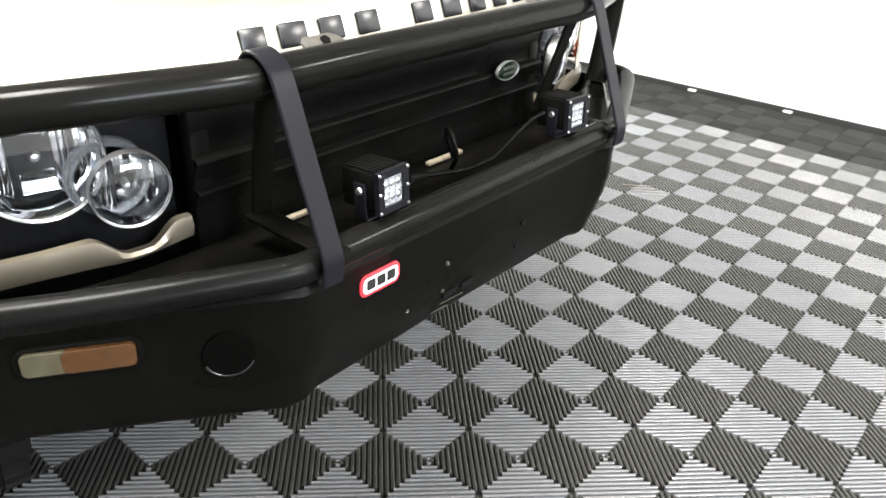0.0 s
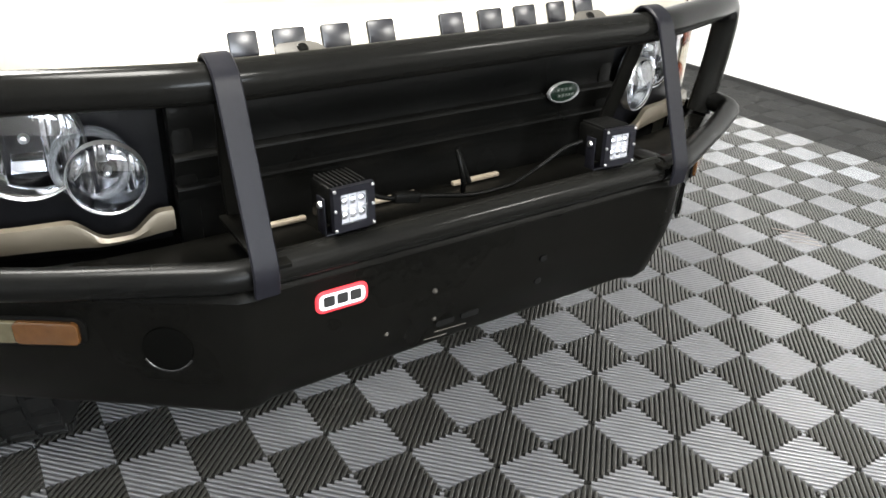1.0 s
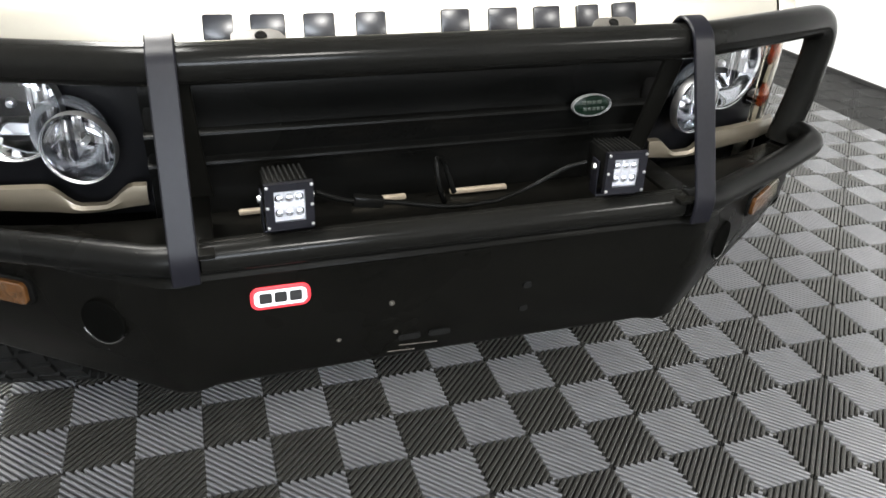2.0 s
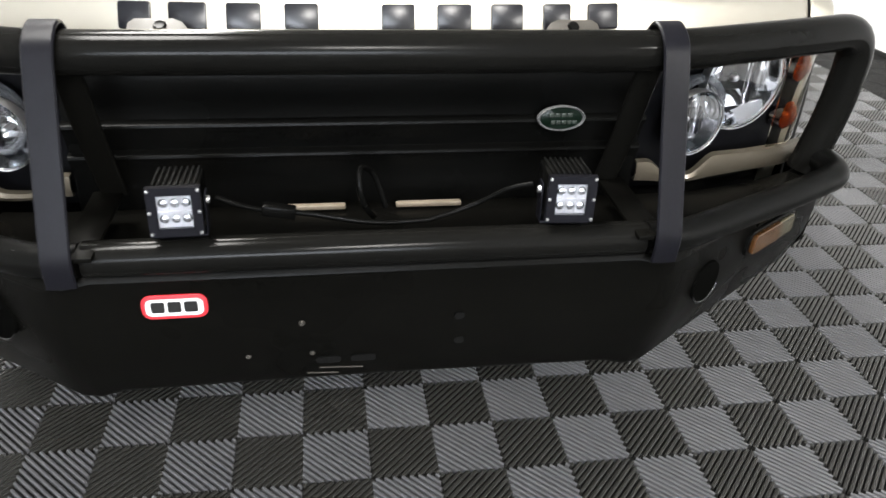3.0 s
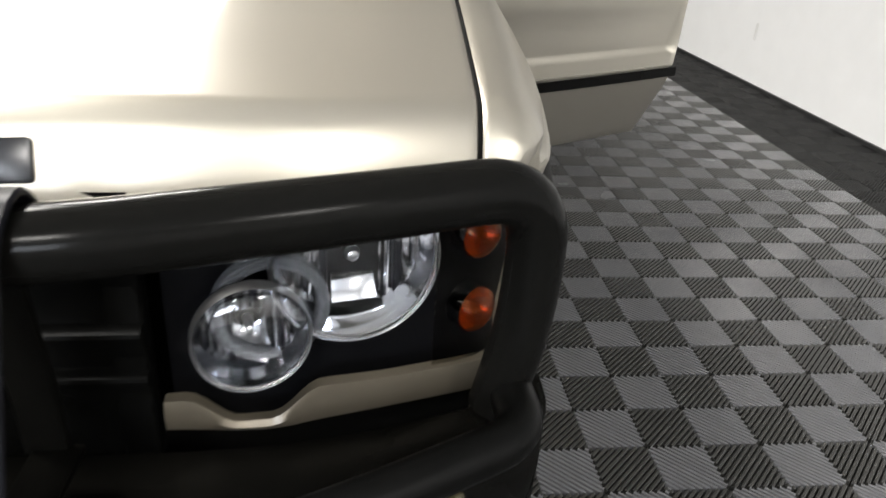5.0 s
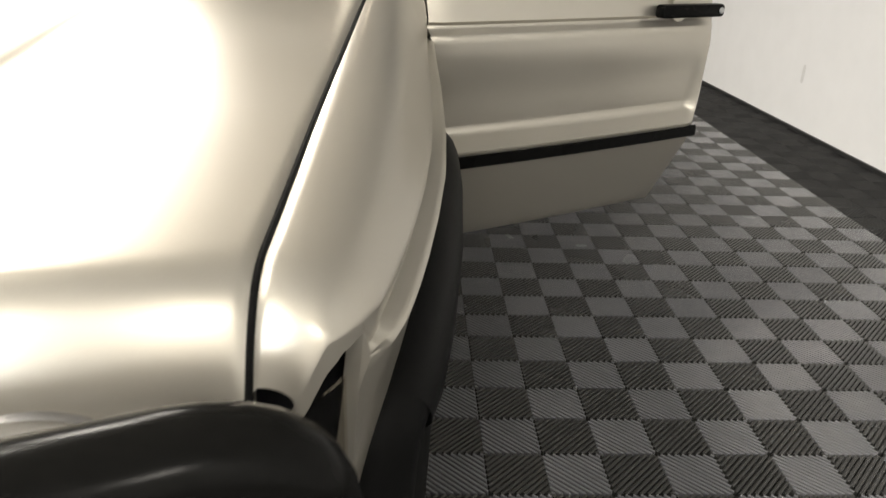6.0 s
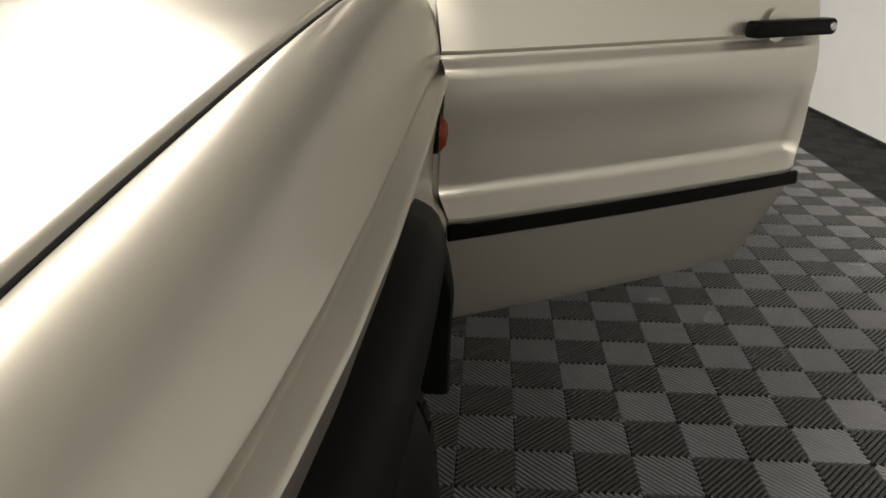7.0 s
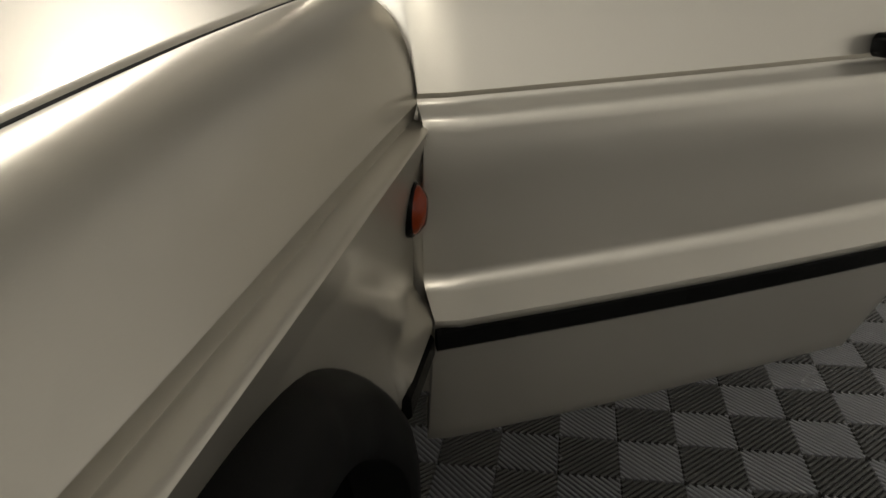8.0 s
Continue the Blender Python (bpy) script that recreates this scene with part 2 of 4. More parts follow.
def prism(outline, depth, m=None, bevel=0.0):
    """An outline in x, z pushed along +y by depth."""
    bm = bmesh.new()
    front = [bm.verts.new((x, 0, z)) for x, z in outline]
    back = [bm.verts.new((x, depth, z)) for x, z in outline]
    bm.faces.new(front)
    bm.faces.new(back[::-1])
    for k in range(len(front)):
        j = (k + 1) % len(front)
        bm.faces.new((front[j], front[k], back[k], back[j]))
    bmesh.ops.recalc_face_normals(bm, faces=bm.faces)
    if bevel:
        edges = [e for e in bm.edges if all(abs(v.co.y) < 1e-6 for v in e.verts)]
        bmesh.ops.bevel(bm, geom=edges, offset=bevel, segments=2, profile=0.5, affect="EDGES")
    if m is not None:
        bmesh.ops.transform(bm, matrix=m, verts=bm.verts)
    return bm


def rounded(w, h, r, steps=5):
    """The outline of a rounded rectangle in x, z."""
    out = []
    for cx, cz, a0 in ((w / 2 - r, h / 2 - r, 0), (-w / 2 + r, h / 2 - r, 90), (-w / 2 + r, -h / 2 + r, 180), (w / 2 - r, -h / 2 + r, 270)):
        for n in range(steps + 1):
            a = radians(a0 + 90 * n / steps)
            out.append((cx + r * math.cos(a), cz + r * math.sin(a)))
    return out


def lerp(table, x):
    """Piecewise linear lookup in a sorted table of pairs."""
    return float(np.interp(x, [a for a, _ in table], [b for _, b in table]))


# ---- room ----
X0, X1, Y0, Y1, HIGH = ROOM


def slab(name, lo, hi, material, label):
    w, d, h = (b - a for a, b in zip(lo, hi))
    ob = part(name, box(w, d, h, 0, Matrix.Translation([(a + b) / 2 for a, b in zip(lo, hi)])), material, smooth=False)
    return tagged(ob, label, name.split("_")[0], kind="structure")


east = slab("wall_east", (X1, Y0 - 0.15, -0.1), (X1 + 0.15, Y1 + 0.15, HIGH), WALL, "plain bright white painted wall beside the tiled floor")
part("wall_scuff", prism(rounded(0.13, 0.035, 0.017), 0.0015, Matrix.Translation((X1, 5.10, 0.39)) @ pose(0, 0, 0, 0, 0, 90) @ pose(0, 0, 0, 0, 90, 0) @ Matrix.Translation((0, -0.0015 + 0.0015, 0))), WALL_SCUFF, east, "faint grey rubbed patch")
slab("wall_west", (X0 - 0.15, Y0 - 0.15, -0.1), (X0, Y1 + 0.15, HIGH), WALL, "plain bright white painted wall of the booth")
slab("wall_north", (X0, Y1, -0.1), (X1, Y1 + 0.15, HIGH), WALL, "plain bright white painted wall behind the car")


def wall_with_window():
    a, b, lo, hi = WINDOW
    wall = empty("wall_south")
    for x0, x1, z0, z1 in ((X0, a, -0.1, HIGH), (b, X1, -0.1, HIGH), (a, b, -0.1, lo), (a, b, hi, HIGH)):
        part("wall_section", box(x1 - x0, 0.15, z1 - z0, 0, Matrix.Translation(((x0 + x1) / 2, Y0 - 0.075, (z0 + z1) / 2))), WALL, wall, smooth=False)
    tagged(wall, "white painted wall with a wide window in it", "wall", kind="structure")
    win = tagged(empty("window_1"), "wide white framed window letting in daylight", "window", kind="structure")
    for w, h, x, z in ((b - a, 0.05, (a + b) / 2, lo + 0.025), (b - a, 0.05, (a + b) / 2, hi - 0.025), (0.05, hi - lo - 0.1, a + 0.025, (lo + hi) / 2), (0.05, hi - lo - 0.1, b - 0.025, (lo + hi) / 2)):
        part("window_frame", box(w, 0.06, h, 0.004, Matrix.Translation((x, Y0 - 0.11, z))), LAMP_FRAME, win)
    tagged(part("backdrop", box(b - a + 0.6, 0.02, hi - lo + 0.6, 0, Matrix.Translation(((a + b) / 2, Y0 - 0.3, (lo + hi) / 2))), SKY_CARD, smooth=False), "plain bright daylight outside the window", "backdrop", kind="structure")


wall_with_window()
slab("ceiling", (X0 - 0.15, Y0 - 0.15, HIGH), (X1 + 0.15, Y1 + 0.15, HIGH + 0.12), CEIL, "plain white painted ceiling above the car booth")


slab("baseboard", (X1 - 0.02, Y0, -0.016), (X1 - 0.002, Y1, 0.022), SKIRT, "thin black edging strip at the foot of the wall")


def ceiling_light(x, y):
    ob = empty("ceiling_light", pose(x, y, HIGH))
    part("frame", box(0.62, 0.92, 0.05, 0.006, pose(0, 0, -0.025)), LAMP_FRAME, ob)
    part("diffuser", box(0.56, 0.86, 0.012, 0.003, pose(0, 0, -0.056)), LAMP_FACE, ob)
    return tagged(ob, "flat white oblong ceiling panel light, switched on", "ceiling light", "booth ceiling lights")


# a fixture for every lamp, the added aisle fill included
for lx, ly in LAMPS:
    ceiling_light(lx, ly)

# ---- car ----
car = empty("car", pose(0, 0.9, 0))
tagged(car, "champagne four wheel drive with black bull bar and open front door", "car")
base = Matrix.Translation((0, -0.9, 0))


def settle(p):
    """From the car's own axes to where it stands: parked a degree askew, leaning a little to one side."""
    back = max(0.0, p.y - 0.35)
    y = min(p.y, 0.35) * 0.975 + back * 1.045
    return Vector((0.972 * p.x + 0.0235 * y - 0.015, y - 0.0235 * p.x, p.z + 0.014 * p.x - 0.02 * (p.z - 0.7) - 0.017 * back))


def on_car(name, bm, material, parent=car, label="", smooth=True, settled=False):
    """A part given on the car's own axes (settled: on the room's), set under the car or one of its parts."""
    for v in bm.verts:
        v.co = base @ (v.co if settled else settle(v.co))
    return part(name, bm, material, parent, label, smooth)


def under_car(name, label=""):
    ob = empty(name, None, car)
    return tagged(ob, label) if label else ob


def gap_x(y):
    """Half width of the bonnet at its joint with the wing."""
    return lerp(((0.30, 0.7965), (0.44, 0.802), (0.60, 0.8074), (0.757, 0.8128), (0.91, 0.817), (1.07, 0.820), (1.22, 0.8215), (1.38, 0.8225), (1.6, 0.8225)), y)


EDGE_LINE = ((0.38, 1.0525), (0.42, 1.0610), (0.44, 1.0649), (0.60, 1.0949), (0.757, 1.121), (0.912, 1.144), (1.068, 1.164), (1.224, 1.181), (1.379, 1.1938), (1.535, 1.2047), (1.7, 1.214))


NOSE = ((0.0, 0.0), (0.006, 0.003), (0.012, 0.0085), (0.021, 0.0185), (0.027, 0.0275), (0.038, 0.052), (0.046, 0.072), (0.053, 0.095), (0.060, 0.13))


def crease_y(x):
    """Where the bonnet turns down into its nose, swept back towards the wings."""
    return 0.270 + 0.108 * (abs(x) / 0.8) ** 3


def raw_bonnet_z(x, y):
    """A steep nose, a soft crease, then a rise to the windscreen, crowned across."""
    crown = 1 - (x / 0.8) ** 2
    yc, zc = crease_y(x), 1.052 + 0.033 * crown
    if y < yc:
        return zc - lerp(NOSE, yc - y)
    if y < 0.60:
        return zc + (lerp(EDGE_LINE, 0.60) + 0.030 * crown - zc) * (y - yc) / (0.60 - yc)
    return lerp(EDGE_LINE, y) + 0.030 * crown


def bonnet_z(x, y):
    """Height of the bonnet, its bends eased, with a shallow sunk field in the middle."""
    reach = max(0.018 * (min(abs(x), 0.8) / 0.8) ** 6, 0.045 * min(1.0, max(0.0, (y - crease_y(x)) / 0.12)))
    z = sum(raw_bonnet_z(x, y + reach * k / 4) for k in range(-4, 5)) / 9
    dip = min(1, max(0, (0.50 - abs(x)) / 0.035)) * min(1, max(0, (y - 0.42) / 0.15))
    return z - 0.007 * dip * dip * (3 - 2 * dip)


def bonnet():
    falls = [0.060, 0.0565, 0.053, 0.0495, 0.046, 0.042, 0.038, 0.0345, 0.031, 0.027, 0.024, 0.021, 0.018, 0.015, 0.012, 0.009, 0.006, 0.003, 0.0]
    rises = [0.004, 0.010, 0.018, 0.03, 0.045, 0.06, 0.08, 0.10] + [0.13 + 0.87 * n / 30 for n in range(31)]
    xs = sorted({round(s * v, 4) for s in (-1, 1) for v in [0, 0.1, 0.2, 0.3, 0.36, 0.4, 0.45, 0.465, 0.473, 0.482, 0.491, 0.50, 0.51, 0.55, 0.6, 0.64, 0.68, 0.71, 0.74, 0.755, 0.765, 0.775, 0.785, 0.789, 0.792, 0.795, 0.798]})
    grid = []
    for f in [-v for v in falls] + rises:
        row = []
        for x in xs:
            yc = crease_y(x)
            deepest = lerp(tuple((b, a) for a, b in NOSE), 0.090 + 0.033 * (1 - (x / 0.8) ** 2))
            y = yc + f * deepest / 0.060 if f <= 0 else yc + f * (1.54 - yc)
            px = x * (gap_x(y) - 0.0028) / 0.798
            row.append((px, y, bonnet_z(px, y) - 0.004 * max(0, (abs(x) - 0.789) / 0.009) ** 2))
        grid.append(row)
    return on_car("bonnet", sheet(grid, 0.012, (0, -0.3, 1)), PAINT, car, "champagne metallic painted bonnet")


bonnet()


def letter_blocks():
    """Plain dark blocks where the maker's lettering stands on the bonnet's nose."""
    spots = [(-0.339, 0.046), (-0.264, 0.054), (-0.184, 0.050), (-0.100, 0.050), (0.044, 0.050), (0.130, 0.053), (0.213, 0.050), (0.294, 0.044), (0.371, 0.050)]
    for x, w in spots:
        zc = 1.052 + 0.033 * (1 - (x / 0.8) ** 2)
        fall = lerp(tuple((b, a) for a, b in NOSE), zc - 1.027)
        yaw = math.degrees(0.108 * 3 * x * abs(x) / 0.8 ** 3)
        m = Matrix.Translation((x, crease_y(x) - fall, 1.027)) @ pose(0, 0, 0, -21, 0, yaw)
        on_car("letter_block", prism(rounded(w, 0.039, 0.004, 3), 0.008, m @ Matrix.Translation((0, -0.005, 0)), 0.0008), LETTER_BLACK, car, "black glossy raised block")


letter_blocks()


def bonnet_seal(side):
    """Black bead that stands for the shade in the joint between bonnet and wing."""
    ys = [0.325 + 0.006 * n for n in range(10)] + [0.40 + 0.04 * n for n in range(29)]
    line = [(side * gap_x(y), y, bonnet_z(gap_x(y), y) - 0.0055) for y in ys]
    on_car("bonnet_seal", sweep(line, 0.0032, 8), LINER, car, "black bead for the shade in the bonnet gap")


for s in (1, -1):
    bonnet_seal(s)

# lower edge of the wing along the car: a squared arch over the wheel
ARCH = ((0.388, 0.56), (0.392, 0.75), (0.402, 0.84), (0.422, 0.89), (0.46, 0.914), (0.55, 0.932), (0.75, 0.957), (0.90, 0.974), (0.99, 0.977), (1.033, 0.973), (1.10, 0.962), (1.15, 0.945), (1.21, 0.911), (1.269, 0.867), (1.325, 0.803), (1.36, 0.735), (1.38, 0.66), (1.385, 0.56))


def arch_bottom(y):
    return lerp(ARCH, y) if ARCH[0][0] <= y <= ARCH[-1][0] else 0.0


# plan of the wing side: upper panel's foot, rim of the ledge under it
FOOT = ((0.332, 0.826), (0.336, 0.834), (0.342, 0.841), (0.352, 0.852), (0.362, 0.860), (0.377, 0.869), (0.40, 0.879), (0.43, 0.886), (0.476, 0.894), (0.532, 0.903), (0.606, 0.912), (0.714, 0.9200), (0.8575, 0.9235), (1.0, 0.9235), (1.145, 0.9225), (1.29, 0.922), (1.43, 0.923), (1.575, 0.925))
LEDGE = tuple((y, x + d) for (y, x), d in zip(FOOT[5:], (0.003, 0.009, 0.012, 0.013, 0.013, 0.014, 0.017, 0.019, 0.020, 0.021, 0.020, 0.018, 0.015)))
SWELL = ((1.16, 1.020), (1.22, 1.005), (1.31, 0.965), (1.41, 0.908), (1.50, 0.848), (1.60, 0.80))


def smooth(v):
    v = min(1.0, max(0.0, v))
    return v * v * (3 - 2 * v)


def groove_z(y):
    return 1.0265 + 0.0415 * (y - 0.8575) - 0.014 * smooth((0.80 - y) / 0.4)


def fender_x(z, y):
    """The tucked panel under the swage, with a swell round the arch and a lower ledge behind it."""
    drop = lerp(((-0.50, -0.040), (-0.16, -0.029), (-0.06, -0.013), (-0.03, -0.004), (-0.017, 0.0)), z - groove_z(y))
    drop += 0.013 * smooth((y - 1.16) / 0.2) * smooth((lerp(SWELL, y) - z) / 0.05)
    low = lerp(((0.68, 0.0), (0.764, 0.006), (0.772, 0.018), (0.782, 0.018), (0.828, 0.0)), z)
    return lerp(LEDGE, y) + drop + low * smooth((y - 1.31) / 0.10)


def fender(side):
    ys = [0.332 + 0.0025 * n for n in range(17)] + [0.3745, 0.3775, 0.380, 0.385, 0.388, 0.392, 0.397, 0.402, 0.41, 0.422, 0.44, 0.46, 0.48, 0.50] + [0.53 + 0.025 * n for n in range(24)] + [1.125 + 0.0125 * n for n in range(35)]
    grid = []
    for y in ys:
        g = bonnet_z(gap_x(y), y + 0.002) - 0.001
        front, gz, ux = y < 0.376, groove_z(y), lerp(FOOT, y)
        low = lerp(((0.332, 0.950), (0.338, 0.966), (0.346, 0.982), (0.356, 0.992), (0.376, 0.997)), y) if front else max(arch_bottom(y), 0.56 if y < 1.386 else 0.70)
        fade = smooth((y - 0.383) / 0.035)
        seam = min(gz + 0.013, low + 0.6 * (g - low)) if front else gz + 0.013
        top = max(g, seam + 0.002)
        x0 = gap_x(y) + 0.0035
        row = [(x0 - 0.0005, y, g - 0.022), (x0 - 0.0005, y, g - 0.003)]
        crisp = smooth((y - 0.35) / 0.5)
        bulge = lerp(((0.332, 0.0), (0.36, -0.004), (0.42, -0.012), (0.55, -0.020), (0.75, -0.031), (1.10, -0.032), (1.3, -0.022), (1.5, 0.004)), y)
        for n in range(1, 25):
            q = n / 24
            bx = (1 - q) ** 3 * x0 + 3 * q * (1 - q) ** 2 * (x0 + (0.50 + 0.13 * crisp) * (ux - x0)) + 3 * q * q * (1 - q) * (ux + bulge - 0.006 * crisp) + q ** 3 * ux
            bz = (1 - q) ** 3 * top + 3 * q * (1 - q) ** 2 * (top + 0.002) + 3 * q * q * (1 - q) * (seam + (0.60 + 0.03 * crisp) * (top - seam)) + q ** 3 * seam
            row.append((bx, y, bz))
        if front:
            row += [(ux, y, seam + (low - seam) * (n + 1) / 43) for n in range(43)]
        else:
            lx = lerp(LEDGE, y)
            row += [(x, y, gz + z) for x, z in ((ux + 0.0001 * fade, 0.0123), (ux - 0.0004 * fade, 0.0112), (ux - 0.0052 * fade, -0.0060), (ux - 0.0050 * fade, -0.0072), (ux - 0.0036 * fade, -0.0080), (lx - 0.006 * fade, -0.0122), (lx - 0.003 * fade, -0.0142), (lx - 0.0010, -0.0162), (lx, -0.0185))]
            row += [(fender_x(z, y), y, z) for z in [gz - 0.0195 + (low - gz + 0.0195) * n / 34 for n in range(1, 35)]]
        row.append((row[-1][0] - 0.006, y, low - 0.003))
        row.append((row[-1][0] - (0.004 if front else 0.022), y, low + 0.001))
        grid.append([(side * p[0], p[1], p[2]) for p in row])
    return on_car("front_wing", sheet(grid, 0.0, (side, 0, 0.5)), PAINT, car, "champagne painted front wing with pressed swage line")


for s in (1, -1):
    fender(s)


def flare(side):
    """Deep moulded arch extension standing proud of the wing."""
    section = [(-0.012, -0.004), (0.0, -0.004), (0.010, 0.0), (0.020, 0.006), (0.029, 0.016), (0.035, 0.030), (0.038, 0.046), (0.038, 0.060), (0.034, 0.068), (0.024, 0.070), (-0.03, 0.068)]
    line = fillet([(0, y, z) for y, z in ARCH], 0.03, 2)
    grid = []
    for n, p in enumerate(line):
        way = (line[min(n + 1, len(line) - 1)] - line[max(n - 1, 0)]).normalized()
        inward = Vector((0, way.z, -way.y))
        at = fender_x(p.z + 0.002, p.y)
        if p.z < 0.90:
            at = fender_x(0.90, p.y)
        grid.append([(side * (at + o), p.y + inward.y * q, p.z + inward.z * q) for o, q in section])
    on_car("wheel_arch_flare", sheet(grid, 0.0, (side, 0, 1)), FLARE, car, "satin black moulded wheel arch flare")


for s in (1, -1):
    flare(s)


def arch_liner(side):
    grid = []
    for x in (0.89, 0.84, 0.70, 0.56):
        grid.append([(side * min(x, lerp(LEDGE, y) - 0.03), y, z - 0.003) for y, z in ARCH[2:]])
    on_car("arch_liner", sheet(grid, 0.01, (0, 0, -1)), LINER, car, "dark wheel arch liner")
    inner = [[(side * 0.55, y, z) for y in (0.40, 1.42)] for z in (0.52, 0.98)]
    on_car("inner_panel", sheet(inner, 0.01, (side, 0, 0)), LINER, car, "dark inner wing panel")


for s in (1, -1):
    arch_liner(s)
    on_car("mud_flap", box(0.22, 0.012, 0.50, 0.004, Matrix.Translation((s * 0.795, 1.395, 0.40))), LINER, car, "black rubber mud flap behind the wheel")


def wheel(side):
    w = under_car("wheel", "black off-road tyre on a steel rim")
    spot = settle(Vector((side * 0.762, 0.89, 0.40)))
    m = Matrix.Translation((spot.x, spot.y, 0.40)) @ pose(0, 0, 0, 0, 0, -11) @ pose(0, 0, 0, 0, 90 * side, 0)
    tyre = [(0.215, -0.105), (0.25, -0.125), (0.31, -0.132), (0.36, -0.126), (0.388, -0.108), (0.398, -0.07), (0.400, 0), (0.398, 0.07), (0.388, 0.108), (0.36, 0.126), (0.31, 0.132), (0.25, 0.125), (0.215, 0.105)]
    on_car("tyre", lathe(tyre, 64, m, closed=True), RUBBER, w, settled=True)
    bm = bmesh.new()
    for k in range(40):
        for j, z in enumerate((-0.088, -0.03, 0.03, 0.088)):
            a = 2 * math.pi * (k + 0.5 * (j % 2)) / 40
            spot = pose(0, 0, 0, 0, 0, math.degrees(a)) @ Matrix.Translation((0.399, 0, z))
            bmesh.ops.create_cube(bm, size=1, matrix=spot @ Matrix.Diagonal((0.016, 0.042, 0.046, 1)))
    bmesh.ops.transform(bm, matrix=m, verts=bm.verts)
    on_car("tread", bm, RUBBER, w, smooth=False, settled=True)
    rim = [(0.0, 0.03), (0.05, 0.035), (0.09, 0.02), (0.15, 0.0), (0.19, 0.04), (0.212, 0.09), (0.22, 0.105), (0.222, -0.1), (0.2, -0.1), (0.0, -0.08)]
    on_car("rim", lathe(rim, 40, m), PAN_STEEL, w, settled=True)


for s in (1, -1):
    wheel(s)


for s in (1, -1):
    line = [(s * (fender_x(0.775, y) - 0.010), y, 0.742) for y in (1.40, 1.44, 1.48, 1.51, 1.54)]
    on_car("rubbing_strip", strap(line, (0, 0, 1), 0.034, 0.016), BLACK_PLASTIC, car, "black rubbing strip behind the wheel arch")


def side_repeater():
    spot = Matrix.Translation((fender_x(0.946, 1.512) + 0.002, 1.512, 0.946)) @ pose(0, 0, 0, 0, 94, 0) @ Matrix.Diagonal((1.15, 0.85, 1, 1))
    bm = lathe([(0.0, 0.016), (0.016, 0.014), (0.026, 0.006), (0.028, 0.0), (0.0, 0.0)], 24)
    bmesh.ops.transform(bm, matrix=spot @ Matrix.Translation((0, 0, 0.003)), verts=bm.verts)
    lens = on_car("side_repeater", bm, REPEATER, car, "dark orange side indicator lens with a black rim")
    on_car("rim", lathe([(0.025, 0.003), (0.028, 0.005), (0.0305, 0.003), (0.031, -0.004), (0.025, -0.004)], 24, spot, closed=True), BLACK_PLASTIC, lens)


side_repeater()

# front door, swung wide open on its front edge
DOOR_HINGE, DOOR_TURN = (0.935, 1.547), 27.6
DOOR = Matrix.Translation((*DOOR_HINGE, 0.0815)) @ pose(0, 0, 0, 0, 0, DOOR_TURN) @ Matrix.Diagonal((0.903, 0.9, 0.905, 1))
DOOR_PROFILE = ((0.500, -0.084), (0.506, -0.078), (0.60, -0.044), (0.72, -0.006), (0.755, 0.006), (0.761, 0.010), (0.768, 0.0105), (0.804, -0.026), (0.816, -0.031), (0.92, -0.018), (1.0, -0.001), (1.045, 0.003), (1.056, 0.001), (1.064, -0.007), (1.072, -0.014), (1.079, -0.015), (1.087, -0.008), (1.15, -0.018), (1.25, -0.040))


